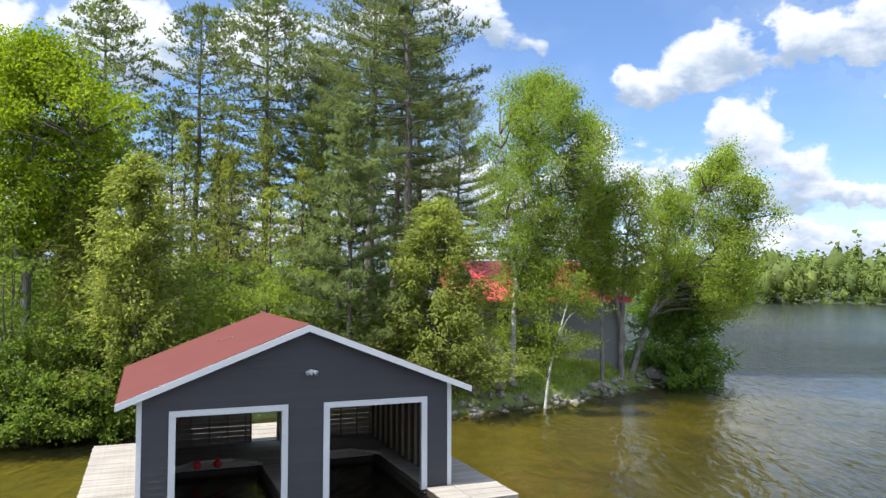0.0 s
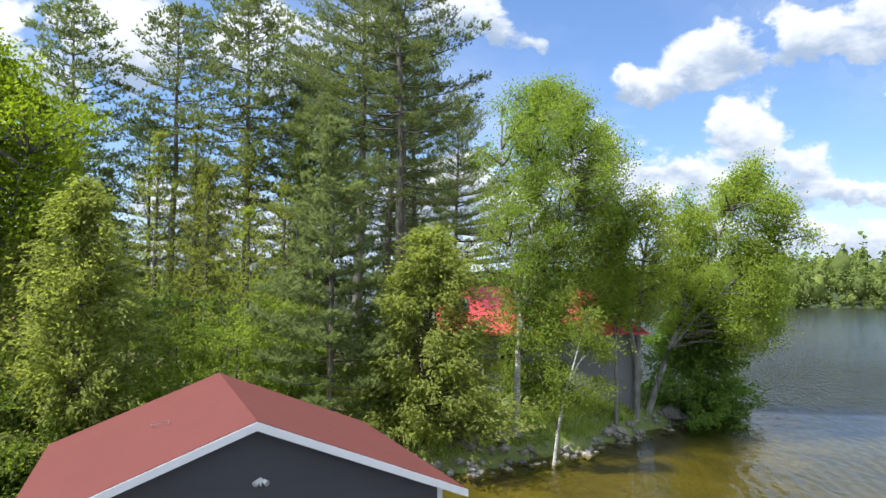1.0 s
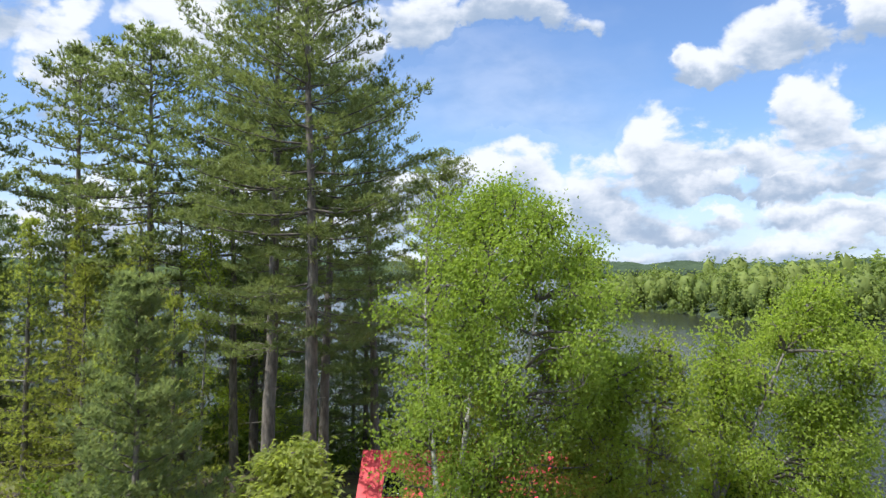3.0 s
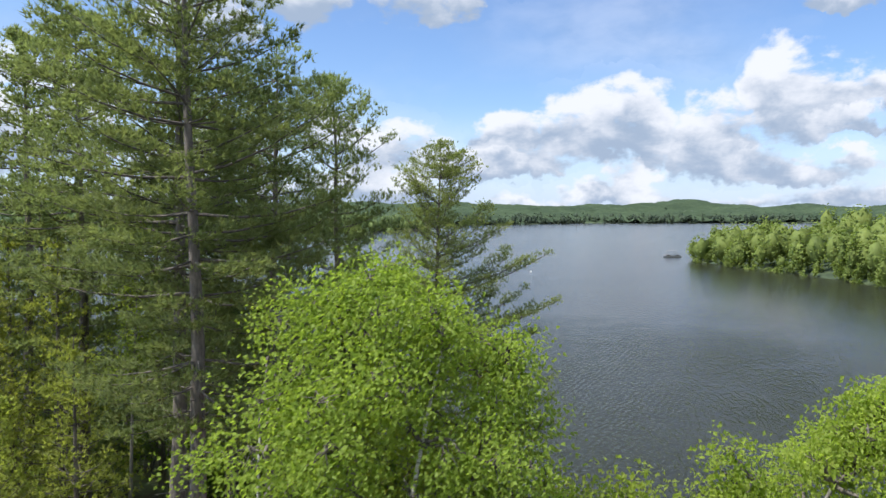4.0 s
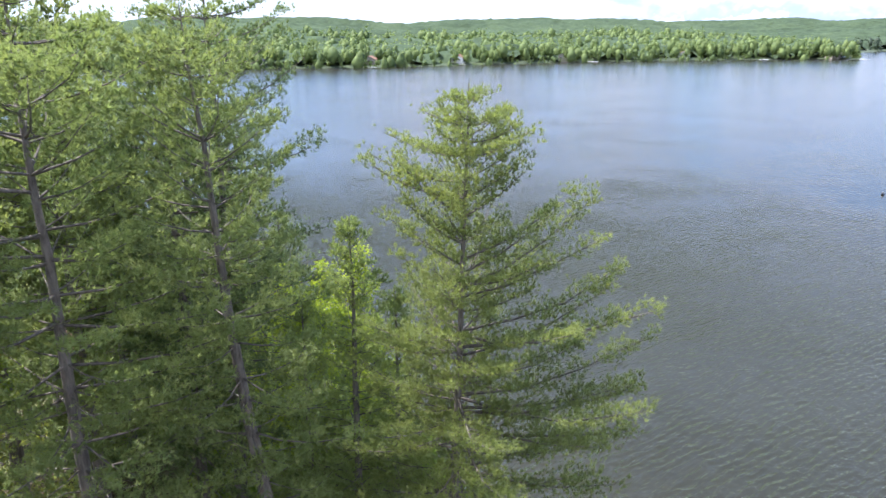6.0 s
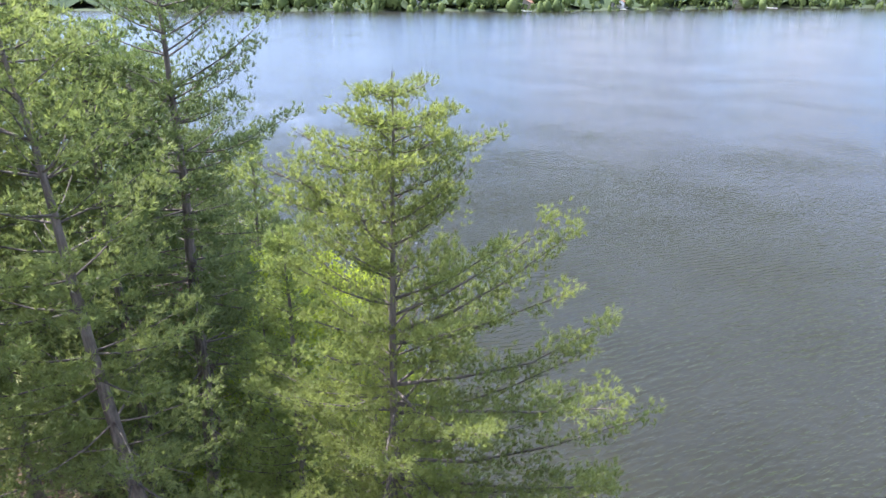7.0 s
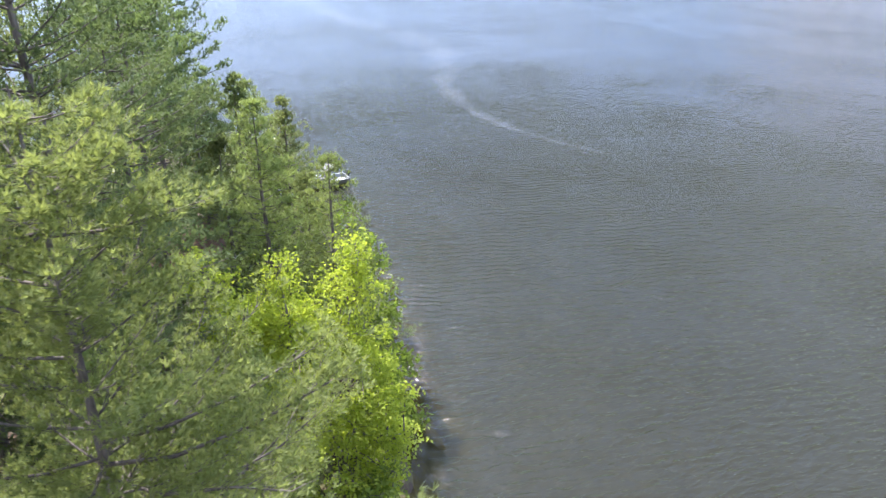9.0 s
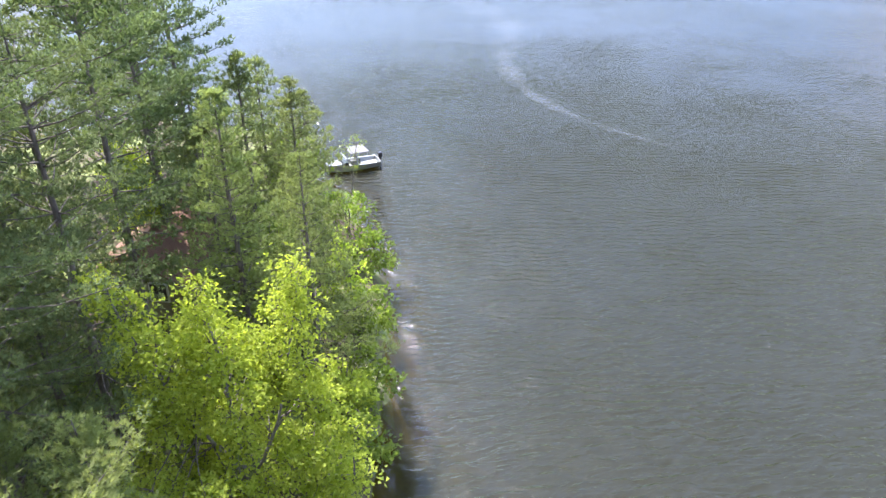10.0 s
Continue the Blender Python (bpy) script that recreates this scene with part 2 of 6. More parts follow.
def painted(name, colour, rough=0.5, wear=0.15, grain=(1, 1, 1), scale=8.0, relief=0.01):
    """Paint or boards with grain, stains and fine relief."""
    m, N, bsdf, out = material(name)
    at = place(N)
    mp = N.tree.nodes.new("ShaderNodeMapping")
    mp.inputs["Scale"].default_value = grain
    N.put(mp.inputs["Vector"], at)
    n1 = N.noise(mp.outputs[0], scale, 6.0, 0.6)
    n2 = N.noise(world_place(N), 0.9, 4.0)
    ob = N.tree.nodes.new("ShaderNodeObjectInfo").outputs["Random"]
    v = N.math("ADD", N.math("ADD", N.math("MULTIPLY", n1, 0.5), N.math("MULTIPLY", n2, 0.35)), N.math("MULTIPLY", ob, 0.15))
    v = N.range(v, 0.3, 0.7, 1.0 - wear, 1.0 + wear)
    hs = N.tree.nodes.new("ShaderNodeHueSaturation")
    hs.inputs["Color"].default_value = (*colour, 1)
    N.put(hs.inputs["Value"], v)
    N.put(bsdf.inputs["Base Color"], hs.outputs[0])
    bsdf.inputs["Specular IOR Level"].default_value = 0.5 if rough < 0.7 else 0.15
    N.put(bsdf.inputs["Roughness"], N.range(n1, 0.2, 0.8, rough - 0.08, min(1.0, rough + 0.1)))
    N.put(bsdf.inputs["Normal"], N.bump(n1, 0.4, relief))
    return m


SIDING = painted("charcoal_siding", (0.038, 0.037, 0.043), 0.55, 0.16, (0.25, 1, 3), 6.0)
WHITE_TRIM = painted("white_trim", (0.58, 0.59, 0.60), 0.45, 0.07)
ROOF_RED = painted("red_roof_sheet", (0.118, 0.036, 0.030), 0.88, 0.13, (1, 1, 1), 5.0)
DOCK_WOOD = painted("weathered_dock_wood", (0.33, 0.295, 0.255), 0.8, 0.32, (6, 0.7, 1), 7.0)
STUD_WOOD = painted("raw_stud_wood", (0.20, 0.15, 0.10), 0.8, 0.25, (4, 4, 0.5), 6.0)
BOARD_WOOD = painted("raw_board_wood", (0.24, 0.215, 0.185), 0.8, 0.3, (0.6, 1, 5), 6.0)
DARK_WOOD = painted("dark_wet_timber", (0.05, 0.04, 0.032), 0.7, 0.3, (1, 1, 1), 6.0)
COTTAGE_RED = painted("bright_red_metal_roof", (0.52, 0.045, 0.05), 0.4, 0.12, (1, 1, 1), 3.0)
COTTAGE_WALL = painted("grey_cottage_boards", (0.16, 0.165, 0.17), 0.65, 0.15, (1, 1, 4), 5.0)
COTTAGE_PALE = painted("pale_cottage_paint", (0.55, 0.56, 0.54), 0.6, 0.1)
BROWN_ROOF = painted("brown_shingle_roof", (0.20, 0.12, 0.085), 0.85, 0.3, (2, 2, 2), 6.0)
TAUPE_WALL = painted("taupe_wall", (0.28, 0.25, 0.21), 0.7, 0.15)
PLASTIC_WHITE = painted("white_lamp_housing", (0.72, 0.72, 0.70), 0.35, 0.05)
BLACK_PLASTIC = painted("black_cowling", (0.02, 0.02, 0.022), 0.3, 0.1)
BUOY_RED = painted("red_buoy_vinyl", (0.55, 0.02, 0.02), 0.35, 0.1)
BUOY_WHITE = painted("white_buoy_vinyl", (0.75, 0.75, 0.73), 0.35, 0.08)
CANVAS = painted("grey_canvas", (0.16, 0.16, 0.16), 0.9, 0.15)


def metal(name, colour, rough):
    m, N, bsdf, out = material(name)
    n = N.noise(place(N), 14.0, 4.0)
    N.put(bsdf.inputs["Base Color"], N.mix(n, (*[c * 0.8 for c in colour], 1), (*colour, 1)))
    bsdf.inputs["Metallic"].default_value = 1.0
    N.put(bsdf.inputs["Roughness"], N.range(n, 0.3, 0.7, rough, rough + 0.15))
    return m


ALUMINIUM = metal("brushed_aluminium", (0.36, 0.38, 0.37), 0.45)
STEEL_WIRE = metal("dull_wire", (0.25, 0.25, 0.26), 0.5)


def glass(name):
    m, N, bsdf, out = material(name)
    bsdf.inputs["Base Color"].default_value = (0.75, 0.8, 0.8, 1)
    bsdf.inputs["Roughness"].default_value = 0.04
    bsdf.inputs["Transmission Weight"].default_value = 1.0
    bsdf.inputs["IOR"].default_value = 1.45
    return m


GLASS = glass("window_glass")


def rock_material():
    m, N, bsdf, out = material("shore_rock")
    at = world_place(N)
    n1, n2 = N.noise(at, 5.0, 8.0, 0.65), N.noise(at, 0.9, 3.0)
    ob = N.tree.nodes.new("ShaderNodeObjectInfo").outputs["Random"]
    base = N.mix(N.range(n1, 0.35, 0.65), (0.11, 0.102, 0.09, 1), (0.31, 0.29, 0.26, 1))
    base = N.mix(N.math("MULTIPLY", N.range(n2, 0.45, 0.65), 0.5), base, (0.22, 0.19, 0.13, 1))
    hs = N.tree.nodes.new("ShaderNodeHueSaturation")
    N.put(hs.inputs["Color"], base), N.put(hs.inputs["Value"], N.range(ob, 0, 1, 0.65, 1.3))
    N.put(bsdf.inputs["Base Color"], hs.outputs[0])
    bsdf.inputs["Roughness"].default_value = 0.85
    N.put(bsdf.inputs["Normal"], N.bump(n1, 0.7, 0.05))
    return m


ROCK = rock_material()


def ground_material():
    m, N, bsdf, out = material("grass_and_leaf_litter")
    at = world_place(N)
    n1, n2, n3 = N.noise(at, 0.22, 4.0), N.noise(at, 2.5, 6.0, 0.65), N.noise(at, 14.0, 4.0)
    litter = N.mix(N.range(n3, 0.3, 0.7), (0.035, 0.024, 0.015, 1), (0.095, 0.062, 0.037, 1))
    turf = N.mix(N.range(n2, 0.3, 0.7), (0.10, 0.15, 0.035, 1), (0.23, 0.26, 0.075, 1))
    f = N.range(N.math("ADD", N.math("MULTIPLY", n1, 0.7), N.math("MULTIPLY", n2, 0.3)), 0.39, 0.55)
    lawn = N.tree.nodes.new("ShaderNodeSeparateXYZ")
    N.put(lawn.inputs[0], at)
    f = N.math("MULTIPLY", f, N.range(N.math("ADD", lawn.outputs[0], N.math("MULTIPLY", n2, 3.0)), -2.0, 3.5, 1.0, 0.15, smooth=True))
    N.put(bsdf.inputs["Base Color"], N.mix(f, turf, litter))
    bsdf.inputs["Roughness"].default_value = 0.95
    N.put(bsdf.inputs["Normal"], N.bump(n2, 0.8, 0.12))
    return m


def bed_material():
    m, N, bsdf, out = material("sandy_lake_bed")
    at = world_place(N)
    n1, n2 = N.noise(at, 0.35, 5.0), N.noise(at, 2.0, 5.0)
    f = N.range(N.math("ADD", N.math("MULTIPLY", n1, 0.6), N.math("MULTIPLY", n2, 0.4)), 0.38, 0.62)
    N.put(bsdf.inputs["Base Color"], N.mix(f, (0.075, 0.068, 0.022, 1), (0.17, 0.15, 0.055, 1)))
    bsdf.inputs["Roughness"].default_value = 0.95
    return m


def far_ground_material():
    m, N, bsdf, out = material("forested_hill_floor")
    at = world_place(N)
    n1, n2 = N.noise(at, 0.02, 4.0), N.noise(at, 0.15, 6.0, 0.7)
    N.put(bsdf.inputs["Base Color"], N.mix(N.range(N.math("ADD", N.math("MULTIPLY", n1, .4), N.math("MULTIPLY", n2, .6)), 0.35, 0.65),
                                          (0.022, 0.036, 0.018, 1), (0.055, 0.078, 0.032, 1)))
    bsdf.inputs["Roughness"].default_value = 1.0
    return m


def canopy_material():
    """Treetops of far hills, a crown every few metres."""
    m, N, bsdf, out = material("hill_canopy")
    at = world_place(N)
    n1, n2, n3 = N.noise(at, 0.012, 3.0), N.noise(at, 0.12, 3.0, 0.6), N.noise(at, 0.6, 4.0, 0.7)
    f = N.math("ADD", N.math("ADD", N.math("MULTIPLY", n1, 0.35), N.math("MULTIPLY", n2, 0.35)), N.math("MULTIPLY", n3, 0.3))
    N.put(bsdf.inputs["Base Color"], N.mix(N.range(f, 0.36, 0.64), (0.022, 0.037, 0.022, 1), (0.064, 0.092, 0.048, 1)))
    bsdf.inputs["Roughness"].default_value = 1.0
    bsdf.inputs["Specular IOR Level"].default_value = 0.1
    N.put(bsdf.inputs["Normal"], N.bump(N.math("ADD", n3, n2), 0.5, 2.0))
    return m


CANOPY = canopy_material()
GROUND, BED, FAR_GROUND = ground_material(), bed_material(), far_ground_material()


def water_material():
    """Tea-coloured lake: the bed shows through where it is shallow, the sky and the trees mirror in the ripples."""
    m, N, bsdf, out = material("lake_water")
    N.tree.nodes.remove(bsdf)
    at = world_place(N)
    mp = N.tree.nodes.new("ShaderNodeMapping")
    mp.inputs["Rotation"].default_value = (0, 0, radians(4))
    mp.inputs["Scale"].default_value = (1.2, 0.42, 1.0)
    N.put(mp.inputs["Vector"], at)
    w1 = N.noise(mp.outputs[0], 1.15, 2.5, 0.5, 0.5)
    w1 = N.math("SUBTRACT", 1.0, N.math("ABSOLUTE", N.math("SUBTRACT", N.math("MULTIPLY", w1, 2.0), 1.0)))
    w2 = N.noise(mp.outputs[0], 4.0, 3.0, 0.55, 0.3)
    swell = N.tree.nodes.new("ShaderNodeTexWave")
    swell.wave_type, swell.bands_direction, swell.wave_profile = "BANDS", "X", "SIN"
    turn = N.tree.nodes.new("ShaderNodeMapping")
    turn.inputs["Rotation"].default_value = (0, 0, radians(12))
    N.put(turn.inputs["Vector"], at)
    N.put(swell.inputs["Vector"], turn.outputs[0])
    swell.inputs["Scale"].default_value, swell.inputs["Distortion"].default_value = 0.5, 7.0
    swell.inputs["Detail"].default_value, swell.inputs["Detail Scale"].default_value = 3.0, 0.9
    w3 = N.math("MULTIPLY", swell.outputs["Fac"], N.range(N.noise(at, 0.09, 3.0), 0.38, 0.62, 0.25, 1.0))
    gust = N.range(N.noise(at, 0.035, 3.0), 0.35, 0.65, 0.55, 1.0)
    depth = N.tree.nodes.new("ShaderNodeAttribute")
    depth.attribute_name = "depth"
    # calmer towards the open lake and over the sheltered shallows
    span = N.tree.nodes.new("ShaderNodeVectorMath")
    span.operation = "DISTANCE"
    N.put(span.inputs[0], at)
    span.inputs[1].default_value = (-20.0, 82.0, 0.0)
    ragged = N.math("ADD", span.outputs["Value"], N.math("MULTIPLY", N.math("SUBTRACT", N.noise(at, 0.028, 4.0, 0.6), 0.5), 80.0))
    gust = N.math("MULTIPLY", gust, N.range(ragged, 26.0, 88.0, 1.0, 0.16, smooth=True))
    gust = N.math("MULTIPLY", gust, N.range(depth.outputs["Fac"], 1.0, 3.5, 0.3, 1.0, smooth=True))
    h = N.math("MULTIPLY", N.math("ADD", N.math("ADD", N.math("MULTIPLY", w1, 1.0), N.math("MULTIPLY", w2, 0.6)), N.math("MULTIPLY", w3, 0.42)), gust)
    normal = N.bump(h, 1.0, 0.36)
    mirror = N.tree.nodes.new("ShaderNodeBsdfGlossy")
    N.put(mirror.inputs["Roughness"], N.range(span.outputs["Value"], 45.0, 160.0, 0.075, 0.14))
    N.put(mirror.inputs["Normal"], normal)
    clear = N.tree.nodes.new("ShaderNodeBsdfTransparent")
    clear.inputs["Color"].default_value = (0.85, 0.79, 0.36, 1)
    murk = N.tree.nodes.new("ShaderNodeBsdfDiffuse")
    N.put(murk.inputs["Color"], N.mix(N.noise(at, 0.05, 3.0), (0.018, 0.0195, 0.0135, 1), (0.026, 0.0275, 0.019, 1)))
    body = N.tree.nodes.new("ShaderNodeMixShader")
    N.put(body.inputs[0], N.math("SUBTRACT", 1.0, N.math("EXPONENT", N.math("MULTIPLY", depth.outputs["Fac"], -0.32))))
    N.tree.links.new(clear.outputs[0], body.inputs[1])
    N.tree.links.new(murk.outputs[0], body.inputs[2])
    fr = N.tree.nodes.new("ShaderNodeFresnel")
    fr.inputs["IOR"].default_value = 1.33
    N.put(fr.inputs["Normal"], normal)
    mx = N.tree.nodes.new("ShaderNodeMixShader")
    N.put(mx.inputs[0], fr.outputs[0])
    N.tree.links.new(body.outputs[0], mx.inputs[1])
    N.tree.links.new(mirror.outputs[0], mx.inputs[2])
    N.tree.links.new(mx.outputs[0], out.inputs[0])
    return m


WATER = water_material()


def pollen_material():
    """A thin broken film of pollen drifting on the water."""
    m, N, bsdf, out = material("pollen_film")
    bsdf.inputs["Base Color"].default_value = (0.40, 0.46, 0.52, 1)
    bsdf.inputs["Roughness"].default_value = 0.5
    at = world_place(N)
    edge = N.tree.nodes.new("ShaderNodeAttribute")
    edge.attribute_name = "thin"
    patch = N.math("ADD", N.math("MULTIPLY", N.noise(at, 0.16, 3.0), 0.6), N.math("MULTIPLY", N.noise(at, 1.6, 4.0, 0.6, 0.8), 0.5))
    a = N.math("MULTIPLY", N.math("MULTIPLY", edge.outputs["Fac"], N.range(patch, 0.36, 0.72, smooth=True)), 0.09)
    N.put(bsdf.inputs["Alpha"], a)
    return m


POLLEN = pollen_material()

# ---- building tools ----
def raw_mesh(name, verts, faces, mats, smooth=False, slots=None):
    """A mesh from arrays; faces: rows of three or four corners."""
    verts, faces = np.asarray(verts, np.float32), np.asarray(faces, np.int32)
    me = bpy.data.meshes.new(name)
    me.vertices.add(len(verts))
    me.vertices.foreach_set("co", verts.ravel())
    me.loops.add(faces.size)
    me.loops.foreach_set("vertex_index", faces.ravel())
    me.polygons.add(len(faces))
    me.polygons.foreach_set("loop_start", np.arange(0, faces.size, faces.shape[1], dtype=np.int32))
    if slots is not None:
        me.polygons.foreach_set("material_index", np.asarray(slots, np.int32))
    me.polygons.foreach_set("use_smooth", np.full(len(faces), smooth))
    for m in mats:
        me.materials.append(m)
    me.update(calc_edges=True)
    return me


def part(name, bm, mat, parent, label=""):
    """One mesh object under a thing or a part; bm: a bmesh or a ready mesh."""
    if isinstance(bm, bmesh.types.BMesh):
        me = bpy.data.meshes.new(name)
        bm.to_mesh(me)
        bm.free()
        me.materials.append(mat)
    else:
        me = bm
    ob = new(name, me)
    ob.parent = parent
    return tagged(ob, label)


def thing(name, label, category, at=(0, 0, 0), turn=0.0, group="", kind=""):
    ob = new(name)
    ob.empty_display_size = 0.2
    ob.matrix_world = pose(*at, 0, 0, turn)
    return tagged(ob, label, category, group, kind)


def box(x0, x1, y0, y1, z0, z1, bevel=0.0, bm=None, m=None):
    own = bmesh.new()
    vs = [own.verts.new((x, y, z)) for z in (z0, z1) for y in (y0, y1) for x in (x0, x1)]
    for f in ((0, 2, 3, 1), (4, 5, 7, 6), (0, 1, 5, 4), (2, 6, 7, 3), (0, 4, 6, 2), (1, 3, 7, 5)):
        own.faces.new([vs[i] for i in f])
    if bevel:
        bmesh.ops.bevel(own, geom=own.edges[:], offset=bevel, segments=1, affect="EDGES")
    if m is not None:
        own.transform(m)
    if bm is None:
        return own
    me = bpy.data.meshes.new("tmp")
    own.to_mesh(me)
    own.free()
    bm.from_mesh(me)
    bpy.data.meshes.remove(me)
    return bm


def prism(outline, y0, y1, axis="y"):
    """A plate with the outline (x, z), from y0 to y1."""
    bm = bmesh.new()
    a = [bm.verts.new((x, y0, z)) for x, z in outline]
    b = [bm.verts.new((x, y1, z)) for x, z in outline]
    n = len(outline)
    bm.faces.new(a)
    bm.faces.new(b[::-1])
    for i in range(n):
        bm.faces.new((a[i], b[i], b[(i + 1) % n], a[(i + 1) % n]))
    bmesh.ops.recalc_face_normals(bm, faces=bm.faces[:])
    return bm


def rod(a, b, r, sides=8, bm=None, r2=None):
    a, b = Vector(a), Vector(b)
    d = b - a
    own = bmesh.new()
    bmesh.ops.create_cone(own, cap_ends=True, segments=sides, radius1=r, radius2=r if r2 is None else r2, depth=d.length)
    own.transform(Matrix.Translation((a + b) / 2) @ d.to_track_quat("Z", "Y").to_matrix().to_4x4())
    if bm is None:
        return own
    me = bpy.data.meshes.new("tmp")
    own.to_mesh(me)
    own.free()
    bm.from_mesh(me)
    bpy.data.meshes.remove(me)
    return bm


def unit(v):
    return v / np.maximum(np.linalg.norm(v, axis=-1, keepdims=True), 1e-9)


class Pile:
    """Gathers vertices and faces for one mesh."""

    def __init__(self):
        self.v, self.f, self.n = [], [], 0

    def add(self, v, f):
        self.v.append(v)
        self.f.append(np.asarray(f) + self.n)
        self.n += len(v)

    def tube(self, pts, radii, sides=6):
        pts = np.asarray(pts, float)
        t = unit(np.gradient(pts, axis=0))
        ref = np.where(np.abs(t[:, 2:3]) > 0.9, [[1.0, 0, 0]], [[0, 0, 1.0]])
        a = unit(np.cross(t, ref))
        b = np.cross(t, a)
        ang = np.linspace(0, 2 * np.pi, sides, endpoint=False)
        ring = np.cos(ang)[None, :, None] * a[:, None] + np.sin(ang)[None, :, None] * b[:, None]
        v = (pts[:, None] + ring * np.asarray(radii)[:, None, None]).reshape(-1, 3)
        i = np.arange(len(pts) - 1)[:, None] * sides
        k = np.arange(sides)[None]
        k2 = (k + 1) % sides
        f = np.stack([i + k, i + k2, i + sides + k2, i + sides + k], -1).reshape(-1, 4)
        self.add(v, f)

    def joined(self, other, name, mats):
        """This pile and another as one mesh with two materials."""
        v = np.concatenate(self.v + other.v)
        a, b = np.concatenate(self.f), np.concatenate(other.f) + self.n
        return raw_mesh(name, v, np.concatenate([a, b]), mats, True, np.r_[np.zeros(len(a)), np.ones(len(b))])

    def mesh(self, name, mat, smooth=False):
        return raw_mesh(name, np.concatenate(self.v), np.concatenate(self.f), [mat], smooth)


def leaf_cards(at, way, up, length, width, rng):
    """One bent diamond a leaf: base, side, tip, side."""
    n = len(at)
    way = unit(way)
    side = unit(np.cross(way, up))
    over = np.cross(side, way)
    L = (length * rng.uniform(0.7, 1.25, n))[:, None]
    Wd = (width * rng.uniform(0.7, 1.25, n))[:, None]
    mid = at + way * L * 0.45
    fold = over * Wd * 0.3
    v = np.stack([at, mid + side * Wd * 0.5 + fold, at + way * L, mid - side * Wd * 0.5 + fold], 1).reshape(-1, 3)
    f = np.arange(4 * n).reshape(-1, 4)
    return v, f


def needle_fans(at, way, count, length, width, spread, rng):
    """Tufts: count thin blades at each place, fanning out round the way."""
    n = len(at)
    at = np.repeat(at, count, 0)
    way = np.repeat(way, count, 0)
    d = unit(way + spread * rng.normal(size=way.shape))
    L = (length * rng.uniform(0.7, 1.2, len(at)))[:, None]
    side = unit(np.cross(d, rng.normal(size=d.shape) * 0.45 + [0, 0, 1.0]))
    w = width * 0.5
    v = np.stack([at - side * w, at + side * w, at + d * L], 1).reshape(-1, 3)
    f = np.arange(3 * len(at)).reshape(-1, 3)
    return v, f


def path_noise(n, rng, amount):
    k = rng.normal(size=(n, 3)) * amount
    k[0] = 0
    return np.cumsum(k, 0)


# ---- trees ----
def tree_thing(name, label, base, group):
    return thing(name, label, "tree", base, 0.0, group)


OLD_PROFILE = ((0, 0.15, 0.4, 0.6, 0.8, 0.92, 1.0), (0.7, 0.95, 1.0, 0.92, 0.72, 0.5, 0.2))


